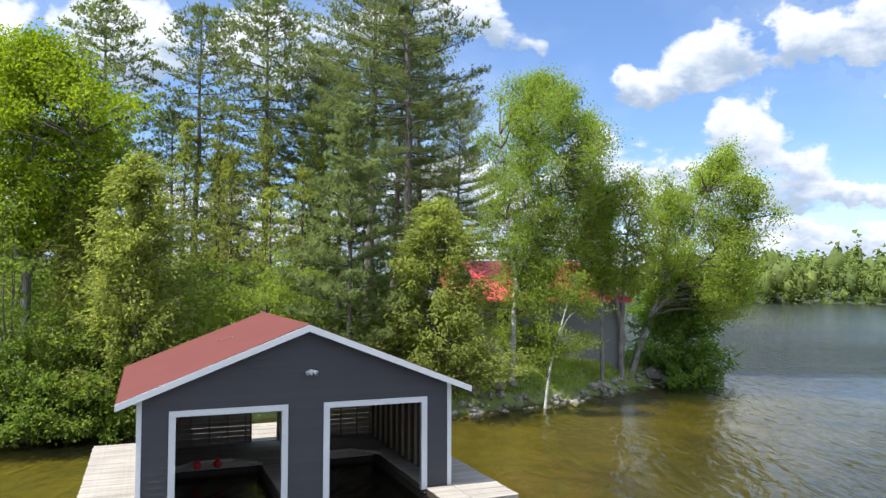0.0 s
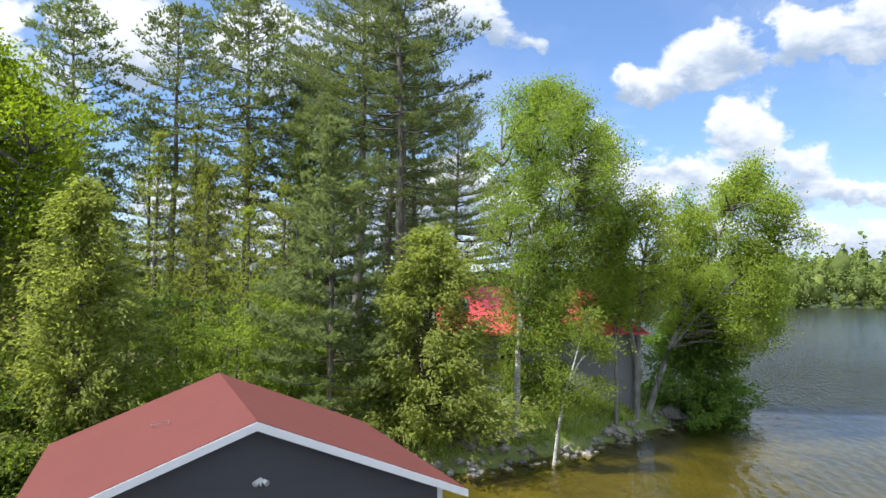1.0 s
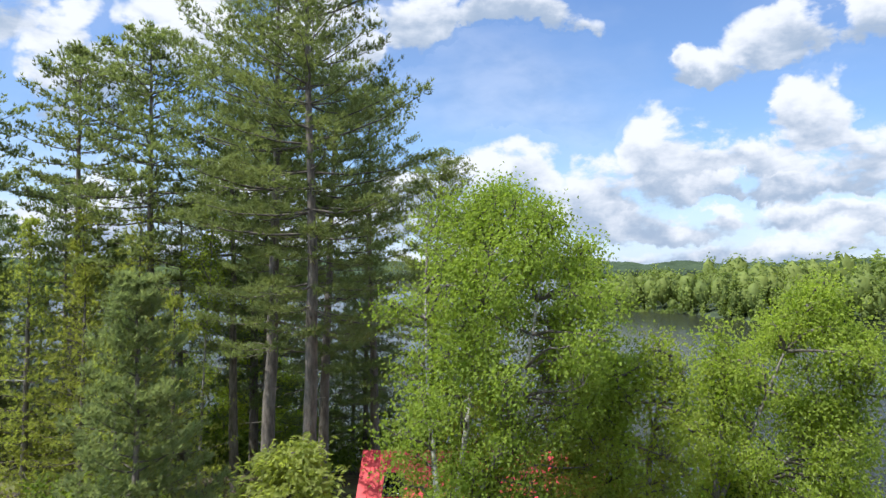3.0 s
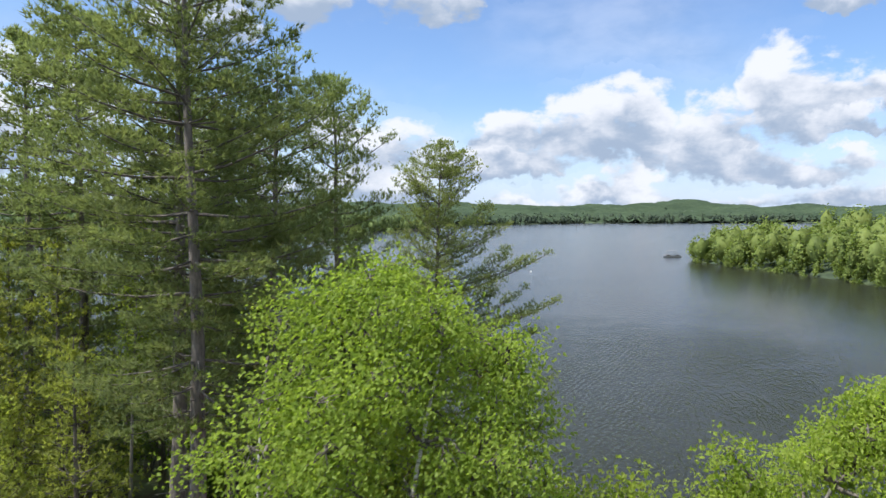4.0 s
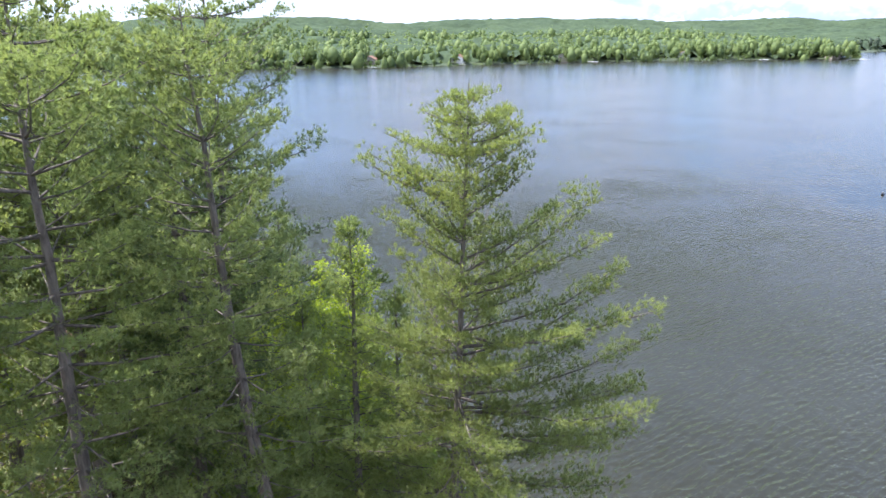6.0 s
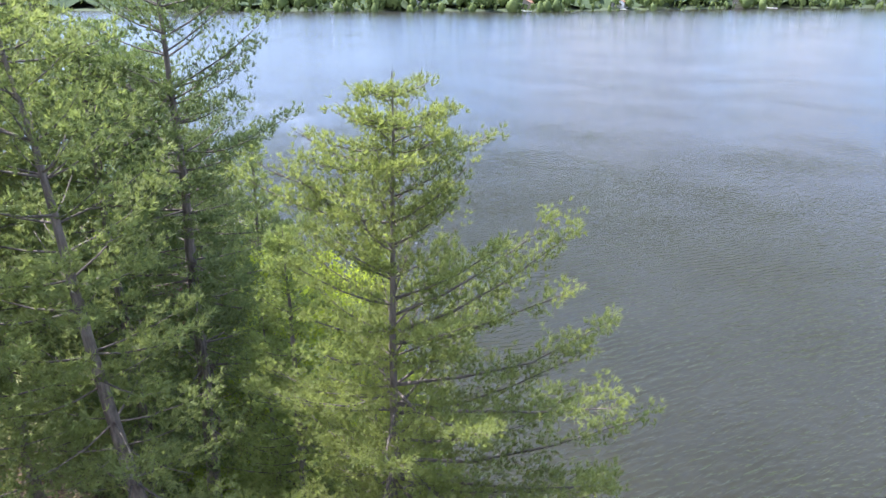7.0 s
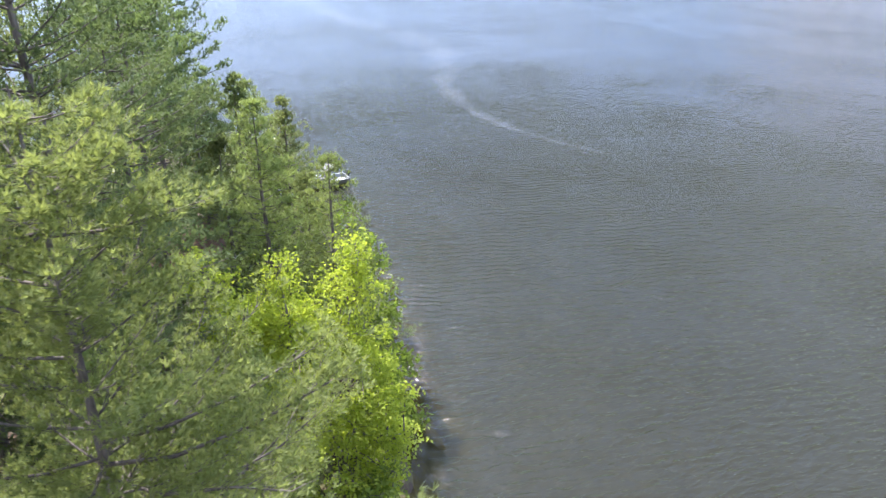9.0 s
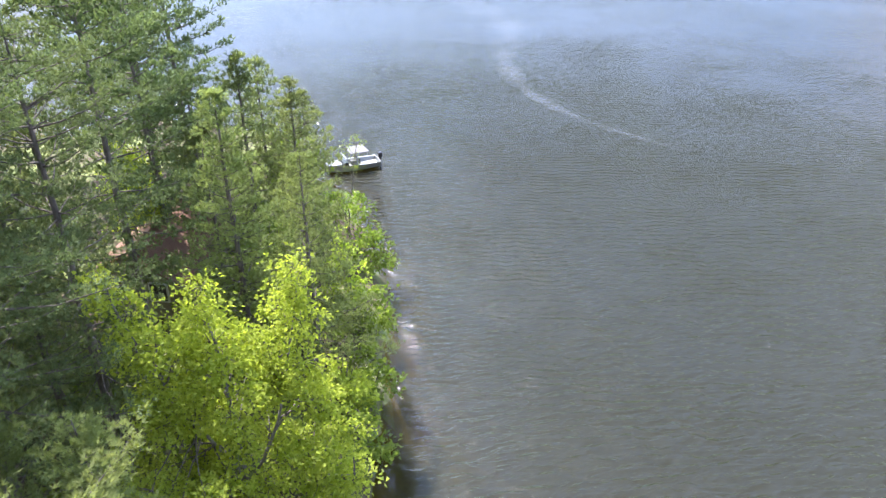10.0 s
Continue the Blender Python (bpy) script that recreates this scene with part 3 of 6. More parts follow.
def pine(label, base, height, reach, start=0.3, lean=(0, 0), kind="old", seed=1, step=0.95, mat=None, r0=None, side=None, name="pine_tree", profile=None,
         gap=0.3, tufts=5, needles=8, blade=(0.2, 0.035), pad=0.17, fill=0.34, droop=0.18, taper=0.9, twigs=False, plume=0.7, inner=0.3, group="pines on the peninsula", extra=()):
    """A white pine: straight trunk, whorls of long level limbs that turn up at their ends, needles in soft flat plumes along them."""
    rng = np.random.default_rng(seed)
    tree = tree_thing(name, label, base, group)
    mat = mat or PINE
    hs = np.linspace(0, 1, 14)
    wob = np.cumsum(rng.normal(size=(14, 2)) * 0.035 * (height / 22), 0)
    spine = np.stack([lean[0] * hs + wob[:, 0], lean[1] * hs + wob[:, 1], hs * height], -1)
    r0 = r0 or height * 0.0125
    stem, wood = Pile(), Pile()
    stem.tube(np.vstack([[[0, 0, -0.6]], spine]), np.concatenate([[r0 * 1.35], r0 * (1 - hs) ** 0.85 + 0.012]), 9)
    tuft_at, tuft_way = [], []
    s = np.linspace(0, 1, 7)
    az = rng.uniform(0, 6.28)

    def spine_at(z):
        return np.array([np.interp(z, spine[:, 2], spine[:, 0]), np.interp(z, spine[:, 2], spine[:, 1]), z])

    # bare dead snags below the crown
    if kind == "old" and start > 0.15:
        for z in np.arange(height * start * 0.5, height * (start + 0.08), 0.55):
            a, ln = rng.uniform(0, 6.28), rng.uniform(0.5, 1.7)
            foot = spine_at(z)
            tip = foot + np.array([np.cos(a) * ln, np.sin(a) * ln, rng.uniform(-0.25, 0.3) * ln])
            mid = (foot + tip) / 2 + rng.normal(size=3) * 0.06
            stem.tube(np.stack([foot, mid, tip]), [0.022, 0.014, 0.004], 4)
    z = height * start
    while z < height - 0.15:
        q = min(1.0, max(0.0, (z / height - start) / (1 - start)))
        if kind == "old":
            R = reach * np.interp(q, *(profile or OLD_PROFILE)) + 0.2
            rise = (0.8 if profile is None else 1.15) * q ** 2.6 - droop * (1 - q) ** 1.5
            count = rng.integers(5, 8)
        else:
            R = reach * (1 - q) ** taper * (0.8 + 0.2 * min(1, q * 5)) + 0.1
            rise = 0.75 * q ** 1.6 - 0.05
            count = rng.integers(4, 7)
        limbs = []
        for _ in range(count):
            az += 2 * np.pi / count * rng.uniform(0.7, 1.3)
            full = R * (rng.uniform(0.45, 1.15) if kind == "old" else rng.uniform(0.65, 1.15))
            if side is not None:
                full *= 1.0 + side[1] * np.cos(az - side[0]) * min(1.0, max(0.0, (0.80 - q) * 6))
            if q < 0.25 and kind == "old" and rng.random() < 0.3:
                full *= 0.5
            if full < 0.12:
                continue
            zz = min(z + rng.uniform(-1, 1) * (0.12 if kind == "old" else 0.25), height - 0.1)
            limbs.append((zz, az, min(full, 0.28 + 0.95 * (height - zz))))
        z_next = z + step * rng.uniform(0.7, 1.3) * (1 - 0.3 * q)
        limbs += [e for e in extra if z <= e[0] < z_next]
        z = z_next
        for zz, turn, full in limbs:
            out_xy = np.array([np.cos(turn), np.sin(turn)])
            rr = min(rise + rng.normal() * 0.07, max(0.0, (height - 0.15 - 0.7 * full - zz) / full - 0.2))
            limb = np.zeros((7, 3))
            limb[:, :2] = out_xy * (s * full)[:, None]
            limb[:, 2] = full * (rr * s + 0.22 * s ** 2.4 - 0.10 * s * (1 - q))
            side_way = np.array([-out_xy[1], out_xy[0], 0])
            limb += side_way * (np.cumsum(rng.normal(size=7) * 0.04) * full * s)[:, None]
            limb += spine_at(zz)
            lr = 0.012 * full ** 0.9 + 0.006
            wood.tube(limb[::2], lr * (1 - s[::2] * 0.85) + 0.003, 4)
            bare = (inner if full > 1.6 else 0.12) if kind == "old" else 0.08
            m = max(3, int(full * (1 - bare) / gap))
            t = np.repeat(np.linspace(bare, 1.0, m), 2) + rng.uniform(-0.5, 0.5, 2 * m) / m * 0.8
            t = np.append(np.clip(t, bare * 0.8, 1.0), [1.0, 1.0])
            sgn = np.append(np.tile([-1.0, 1.0], m), [-0.25, 0.25])
            p = np.stack([np.interp(t, s, limb[:, c]) for c in range(3)], -1)
            ahead = unit(np.stack([np.interp(np.minimum(t + 0.12, 1.0), s, limb[:, c]) - np.interp(t - 0.12, s, limb[:, c]) for c in range(3)], -1))
            if kind == "old":       # a spindle-shaped plume along the limb's outer part
                along = np.clip((t - bare) / (1 - bare), 0, 1)
                ln = min(full * fill, plume) * (0.30 + 0.7 * np.sin(np.pi * (0.12 + 0.8 * along))) * rng.uniform(0.6, 1.25, len(t)) + min(0.2, 0.06 + 0.1 * full)
            else:
                ln = full * fill * (1.12 - t) * rng.uniform(0.5, 1.3, len(t)) + min(0.34, 0.08 + 0.14 * full)
            d = unit(ahead * 0.85 + side_way * (sgn * rng.uniform(0.5, 1.0, len(t)))[:, None] + np.array([0, 0, 1.0]) * rng.uniform(-0.06, 0.34, len(t))[:, None])
            if twigs:
                for a, b in zip(p, p + d * (ln * 0.7)[:, None]):
                    wood.tube(np.stack([a, b]), [0.007, 0.003], 3)
            k = np.maximum(2, np.round(tufts * (0.45 + 0.8 * ln)).astype(int))
            p, d, ln = np.repeat(p, k, 0), np.repeat(d, k, 0), np.repeat(ln, k)
            g = rng.uniform(0.25, 1.05, len(p))
            at = p + d * (ln * g)[:, None] + np.array([0, 0, 0.16]) * (ln * g ** 2)[:, None] + rng.normal(size=p.shape) * [pad, pad, pad * 0.42]
            tuft_at.append(at)
            tuft_way.append(unit(d * 0.8 + rng.normal(size=d.shape) * 0.35 + [0, 0, 0.4]))
    # the leader's own needles
    lead = spine[-1] - np.outer(np.linspace(0.0, 0.9, 8), [0, 0, 1.0])
    tuft_at.append(lead + rng.normal(size=lead.shape) * 0.03)
    tuft_way.append(unit(rng.normal(size=lead.shape) * 0.5 + [0, 0, 1.0]))
    # plumes: pockets of the crown stay empty
    at, way = np.concatenate(tuft_at), np.concatenate(tuft_way)
    a, b, c = at.T
    pocket = np.sin(2.9 * a + seed) * np.sin(3.3 * b + 2 * seed) + 0.7 * np.sin(4.9 * c + 1.3 * a) + 0.5 * np.sin(5.3 * b - 3.1 * c + seed)
    keep = (pocket + rng.normal(size=len(at)) * 0.2 > -0.5) | (rng.random(len(at)) < 0.06)
    v, f = needle_fans(at[keep], way[keep], needles, blade[0], blade[1], 0.5, rng)
    part("trunk", stem.joined(wood, "trunk", [PINE_BARK, TWIG]), PINE_BARK, tree)
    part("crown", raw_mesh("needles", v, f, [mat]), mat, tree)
    return tree


def ball_points(n, rng, shell=0.45):
    d = unit(rng.normal(size=(n, 3)))
    return d * (rng.random(n) ** shell)[:, None]


def broadleaf(label, base, stems, lobes, leaf=0.12, per=42, dens=1.0, mat=None, barkmat=None, seed=1, r0=0.16, droop=0.25, spread=0.42, twigs=True,
              name="birch_tree", group="leafy trees on the peninsula", category="tree"):
    """A leafy tree: stems (lists of points), lobes of crown (centre, radii), twigs and many single leaves."""
    rng = np.random.default_rng(seed)
    tree = thing(name, label, category, base, 0.0, group)
    mat, barkmat = mat or BIRCH, barkmat or GREY_BARK
    stem, wood, green = Pile(), Pile(), Pile()
    bones = []
    for pts in stems:
        pts = np.asarray(pts, float)
        u = np.linspace(0, 1, len(pts))
        uu = np.linspace(0, 1, 12)
        p = np.stack([np.interp(uu, u, pts[:, c]) for c in range(3)], -1)
        p[1:-1] = (p[:-2] + 2 * p[1:-1] + p[2:]) / 4
        p += path_noise(12, rng, 0.035) * uu[:, None]
        stem.tube(p, r0 * (1 - 0.86 * uu) * (1.0 if len(bones) == 0 else 0.75) + 0.008, 8)
        bones.append(p)
    bones = np.concatenate(bones)
    for cx, cy, cz, rx, ry, rz in lobes:
        c, r = np.array([cx, cy, cz]), np.array([rx, ry, rz])
        low = bones[bones[:, 2] < cz + 0.3 * rz]
        low = low if len(low) else bones
        foot = low[np.argmin(np.linalg.norm((low - (c - [0, 0, 0.55 * rz])) * [1, 1, 0.6], axis=1))]
        s = np.linspace(0, 1, 8)[:, None]
        bend = foot + (c - foot) * s + np.array([0, 0, 1.0]) * (np.sin(np.pi * s) * 0.06 * np.linalg.norm(c - foot)) + path_noise(8, rng, 0.05)
        bend = bend if twigs else bend[::2]
        wood.tube(bend, r0 * 0.34 * (1 - 0.8 * s[::1 if twigs else 2, 0]) + 0.006, 5 if twigs else 3)
        n = max(10, int(dens * 8.6 * ((rx * ry) ** 0.8 + (rx * rz) ** 0.8 + (ry * rz) ** 0.8)))
        hub = c + ball_points(n, rng) * r
        # gnarled outline: push each twig end in or out
        hub = c + (hub - c) * rng.uniform(0.72, 1.14, n)[:, None]
        for h in (hub if twigs else hub[::6]):
            j = bend[np.argmin(np.linalg.norm(bend - h, axis=1))]
            mid = (j + h) / 2 + rng.normal(size=3) * 0.08 + [0, 0, 0.06]
            wood.tube(np.stack([j, mid, h]), [0.018, 0.011, 0.004], 3)
        k = rng.integers(int(per * 0.5), int(per * 1.5) + 1, n)
        at = np.repeat(hub, k, 0) + ball_points(k.sum(), rng, 0.5) * np.array([spread, spread, spread * 0.7]) * np.repeat(rng.uniform(1.0, 1.9, n), k)[:, None]
        outward = np.repeat(unit(hub - c), k, 0)
        way = unit(outward * 0.5 + rng.normal(size=at.shape) * 0.6 + np.array([0, 0, -droop]))
        v, f = leaf_cards(at, way, rng.normal(size=at.shape) * 0.7 + [0, 0, 1.0], leaf, leaf * 0.72, rng)
        green.add(v, f)
    part("trunk", stem.joined(wood, "trunk", [barkmat, TWIG]), barkmat, tree)
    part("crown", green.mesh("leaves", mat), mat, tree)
    return tree


def cedar(label, base, height, reach, seed=1, n=9000, mat=None, lean=(0, 0), spray=(0.23, 0.088), low=0.05, name="cedar_tree", blunt=0.8):
    """A white cedar: a dense cone of hanging flat sprays, ragged at the edge."""
    rng = np.random.default_rng(seed)
    tree = tree_thing(name, label, base, "cedars by the shore")
    mat = mat or CEDAR
    stem, wood, green = Pile(), Pile(), Pile()
    hs = np.linspace(0, 1, 9)
    stem.tube(np.stack([lean[0] * hs, lean[1] * hs, hs * height - 0.4], -1), height * 0.014 * (1 - hs) + 0.01, 7)
    # boughs first, sprays along their outer half
    m = int(n / 32)
    q = rng.random(m) ** 1.25 * (1 - low) + low
    az = rng.uniform(0, 6.28, m)
    lump = 0.82 + 0.22 * np.sin(az * 3 + q * 9 + seed) + 0.16 * np.sin(az * 5 - q * 17)
    R = reach * (1 - q) ** blunt * lump * rng.uniform(0.75, 1.12, m) + 0.18
    foot = np.stack([lean[0] * q, lean[1] * q, q * height - 0.25 * R], -1)
    tip = foot + np.stack([np.cos(az) * R, np.sin(az) * R, 0.32 * R + rng.normal(size=m) * 0.12], -1)
    for a, b in zip(foot, tip):
        wood.tube(np.stack([a, b]), [0.02, 0.005], 3)
    k = 46
    t = rng.beta(2.6, 1.2, (m, k))[..., None]
    at = (foot[:, None] * (1 - t) + tip[:, None] * t).reshape(-1, 3) + rng.normal(size=(m * k, 3)) * 0.17
    out = np.repeat(unit((tip - foot) * [1, 1, 0]), k, 0)
    way = unit(out * 0.8 + rng.normal(size=at.shape) * 0.45 + np.array([0, 0, 0.05]) - np.array([0, 0, 0.5]) * rng.random((m * k, 1)))
    v, f = leaf_cards(at, way, rng.normal(size=at.shape) * 0.55 + out * 0.5 + [0, 0, 0.8], spray[0], spray[1], rng)
    green.add(v, f)
    part("trunk", stem.joined(wood, "trunk", [PINE_BARK, TWIG]), PINE_BARK, tree)
    part("crown", green.mesh("sprays", mat), mat, tree)
    return tree

# ---- the land: one sheet from the near shore to the far hills, and the lake ----
HOME = [(-16.6, 27.6), (-13.4, 29.3), (-9.0, 32.6), (-4.0, 33.9), (0.6, 33.9), (1.8, 34.9), (5.2, 37.0), (7.6, 39.2), (10.0, 41.8), (13.2, 45.1),
        (14.8, 47.4), (14.2, 50.5), (11.0, 55.5), (7.5, 60.5), (5.0, 65.0), (1.5, 69.0), (-5.0, 71.3), (-11.5, 72.6), (-18.0, 74.4), (-29.5, 76.4),
        (-40.0, 75.8), (-44.5, 76.2), (-48.5, 73.0), (-60.0, 70.0), (-66.0, 60.0), (-60.0, 42.0), (-46.0, 30.0), (-30.0, 25.0)]
WEST = [(-3000, -600), (-900, -200), (-520, 60), (-404, 223), (-320, 340), (-262, 488), (-189, 597), (-137, 647), (-165, 700), (-175, 850), (-9, 1040),
        (300, 1130), (700, 980), (1500, 900), (3000, 900), (3000, 3000), (-3000, 3000)]
EAST = [(40, 308), (52, 278), (66, 252), (79, 209), (100, 226), (127, 214), (190, 180), (330, 140), (3000, 60), (3000, 860), (330, 620), (120, 440), (58, 345)]
SOUTH = [(-3000, -900), (-600, -420), (0, -380), (500, -430), (3000, -300), (3000, -3000), (-3000, -3000)]


def inside_by(poly, x, y):
    """Metres inside the outline (negative outside)."""
    best = np.full(x.shape, 1e9)
    inner = np.zeros(x.shape, bool)
    for (ax, ay), (bx, by) in zip(poly, poly[1:] + poly[:1]):
        dx, dy = bx - ax, by - ay
        t = np.clip(((x - ax) * dx + (y - ay) * dy) / (dx * dx + dy * dy), 0, 1)
        best = np.minimum(best, np.hypot(x - ax - t * dx, y - ay - t * dy))
        cross = ((ay > y) != (by > y)) & (x < (bx - ax) * (y - ay) / (by - ay + 1e-12) + ax)
        inner ^= cross
    return np.where(inner, best, -best)


def ripple(x, y, k, seed):
    return np.sin(x * k + seed) * np.sin(y * k * 1.13 + seed * 2.1) + 0.5 * np.sin(x * k * 2.3 - y * k * 1.7 + seed)


def height_at(x, y):
    x, y = np.asarray(x, float), np.asarray(y, float)
    home, west, east, south = (inside_by(p, x, y) for p in (HOME, WEST, EAST, SOUTH))
    home = home + 0.35 * ripple(x, y, 0.9, 1.0)
    up = np.clip(home * 0.75, 0, 1.0) + np.clip(home * 0.11, 0, 1.7) + 0.12 * ripple(x, y, 0.4, 2.0) * (home > 2)
    far = np.maximum(np.maximum(west, east), south)
    rise = np.clip(far * 0.15, 0, 1.5)
    hill = np.clip(west / 700, 0, 1)
    hill = hill * hill * (3 - 2 * hill) * (14 + 9 * ripple(x, y, 0.0078, 3.6) + 5 * ripple(x, y, 0.017, 1.2))
    ehill = np.clip(np.minimum(east, 120) / 120, 0, 1) * 3
    deep = np.maximum(home, far)
    steep = 0.085 + 1.6 * np.clip((y - 47) / 10, 0, 1)
    bed = -np.clip(-deep * steep, 0, 1.5 + 3.5 * np.clip((y - 46) / 12, 0, 1)) - np.clip(-deep * 0.5, 0, 0.25) - np.clip((-deep - 13) * 0.25, 0, 8)
    return np.where(deep < 0, bed, np.where(home > 0, up, rise + np.maximum(hill, 0) + np.where(east > 0, ehill, 0)))


def steps(lo, hi, fine, limit):
    a = list(np.arange(lo, hi + 0.01, fine))
    d = fine
    while a[-1] < limit:
        d *= 1.09
        a.append(a[-1] + d)
    b, d = [lo], fine
    while b[-1] > -limit:
        d *= 1.09
        b.append(b[-1] - d)
    return np.array(b[:0:-1] + a)


def make_ground():
    xs, ys = steps(-66, 24, 1.0, 2900), steps(14, 80, 1.0, 2900)
    X, Y = np.meshgrid(xs, ys)
    Z = height_at(X, Y)
    v = np.stack([X, Y, Z], -1).reshape(-1, 3)
    w = len(xs)
    i = (np.arange(len(ys) - 1)[:, None] * w + np.arange(w - 1)[None]).reshape(-1)
    f = np.stack([i, i + 1, i + w + 1, i + w], -1)
    zc, xc, yc = v[f, 2].mean(1), v[f, 0].mean(1), v[f, 1].mean(1)
    far = (np.hypot(xc + 20, yc - 50) > 110) & (zc > 0)
    slots = np.where(zc < -0.12, 1, np.where(far, 2, 0))
    slots = np.where((np.hypot(xc + 20, yc - 50) > 110) & (v[f, 2].max(1) > -0.4), 2, slots)
    ob = new("ground", raw_mesh("ground", v, f, [GROUND, BED, FAR_GROUND], True, slots))
    tagged(ob, "wooded peninsula with grass, leaf litter and sandy lake bed", "ground", kind="structure")
    ok = (v[f, 2] < 0.3).any(1)
    wv = v * [1, 1, 0]
    me = raw_mesh("water", wv, f[ok], [WATER], True)
    deep = me.attributes.new("depth", "FLOAT", "POINT")
    deep.data.foreach_set("value", np.where(np.hypot(v[:, 0] + 20, v[:, 1] - 50) > 110, 9.0, np.maximum(-v[:, 2], 0)).astype(np.float32))
    tagged(new("water", me), "rippled slate-grey lake, amber over the shallows", "water", kind="structure")


make_ground()


def far_wood(name, label, poly, boxes, seed, mat):
    """Woods on a far shore: crowns of many leaf clumps. boxes: x0, x1, y0, y1, least and most metres inland, spacing, clumps, clump size, tree height."""
    rng = np.random.default_rng(seed)
    leaves, cores = Pile(), Pile()
    for x0, x1, y0, y1, d0, d1, gap, clumps, size, tall in boxes:
        n = int((x1 - x0) * (y1 - y0) / gap ** 2)
        x, y = rng.uniform(x0, x1, n), rng.uniform(y0, y1, n)
        d = inside_by(poly, x, y)
        ok = (d > d0) & (d < d1)
        x, y = x[ok], y[ok]
        h = tall * rng.uniform(0.6, 1.15, len(x)) * (0.9 + 0.16 * ripple(x, y, 0.07, seed))
        slim = rng.random(len(x)) < 0.3
        r = h * np.where(slim, rng.uniform(0.15, 0.22, len(x)), rng.uniform(0.22, 0.36, len(x)))
        z = height_at(x, y)
        p = ball_points(len(x) * clumps, rng, 0.22).reshape(len(x), clumps, 3)
        if d0 > 30:
            p[..., 2] = np.abs(p[..., 2])
        taper = 1.0 - np.where(slim, 0.8, 0.35)[:, None, None] * np.clip(p[..., 2:3] * np.where(slim, 0.5, 1.0)[:, None, None] + np.where(slim, 0.5, 0.0)[:, None, None], 0, 1)
        p = p * np.stack([r, r, h * 0.48], -1)[:, None] * np.concatenate([taper, taper, np.ones_like(taper)], -1)
        at = (p + np.stack([x, y, z + h * 0.46], -1)[:, None]).reshape(-1, 3)
        out = unit(p.reshape(-1, 3))
        v, f = leaf_cards(at, np.cross(out, rng.normal(size=at.shape)) + rng.normal(size=at.shape) * 0.25, out + rng.normal(size=at.shape) * 0.45 + [0, 0, 0.25], size, size * 0.95, rng)
        leaves.add(v, f)
        # the closed inner crown of each tree: a lumpy egg
        lat, lon = np.meshgrid(np.linspace(0.12, np.pi - 0.12, 5), np.linspace(0, 2 * np.pi, 7)[:-1], indexing="ij")
        egg = np.stack([np.sin(lat) * np.cos(lon), np.sin(lat) * np.sin(lon), np.cos(lat)], -1).reshape(-1, 3)
        lump = rng.uniform(0.6, 1.0, (len(x), len(egg), 1))
        core = egg[None] * lump * np.stack([r, r, h * 0.48], -1)[:, None] * np.where(slim, 0.56, 0.80)[:, None, None] + np.stack([x, y, z + h * 0.46], -1)[:, None]
        i = (np.arange(4)[:, None] * 6 + np.arange(6)[None]).reshape(-1)
        k = (np.arange(4)[:, None] * 6 + (np.arange(6)[None] + 1) % 6).reshape(-1)
        quad = np.stack([i, i + 6, k + 6, k], -1)
        cores.add(core.reshape(-1, 3), (quad[None] + (np.arange(len(x)) * len(egg))[:, None, None]).reshape(-1, 4))
    n = len(np.concatenate(leaves.f))
    me = leaves.joined(cores, name, [mat, mat])
    me.polygons.foreach_set("use_smooth", np.arange(len(me.polygons)) >= n)
    tagged(new(name, me), label, "forest", kind="stuff")


far_wood("east_shore_forest", "mixed green woods along a far lake shore", EAST,
         [(35, 140, 200, 330, -0.5, 22, 5.4, 100, 0.92, 14), (35, 140, 200, 330, -2.5, 4, 4.0, 60, 0.7, 5), (35, 300, 150, 420, 22, 70, 9.0, 80, 1.1, 17), (140, 420, 130, 220, -1.5, 25, 6.0, 40, 1.5, 15),
          (60, 460, 160, 620, 70, 160, 13.0, 14, 2.8, 22)], 11, FAR_LEAF)
far_wood("west_shore_forest", "dense green woods on low hills across the lake", WEST,
         [(-460, -120, 180, 680, -3.5, 26, 6.2, 30, 1.12, 14), (-460, -120, 180, 680, -4, 3, 4.6, 14, 0.8, 5), (-560, -100, 100, 800, 24, 150, 8.4, 13, 1.6, 15.0), (-700, -100, 60, 900, 150, 300, 13.0, 8, 2.2, 17.0)], 12, HILL_LEAF)
# the lake's far end wears leaves with haze in their colour
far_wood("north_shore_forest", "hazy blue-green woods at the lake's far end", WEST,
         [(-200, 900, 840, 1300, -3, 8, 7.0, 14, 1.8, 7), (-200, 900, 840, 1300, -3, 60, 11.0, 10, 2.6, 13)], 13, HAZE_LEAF)


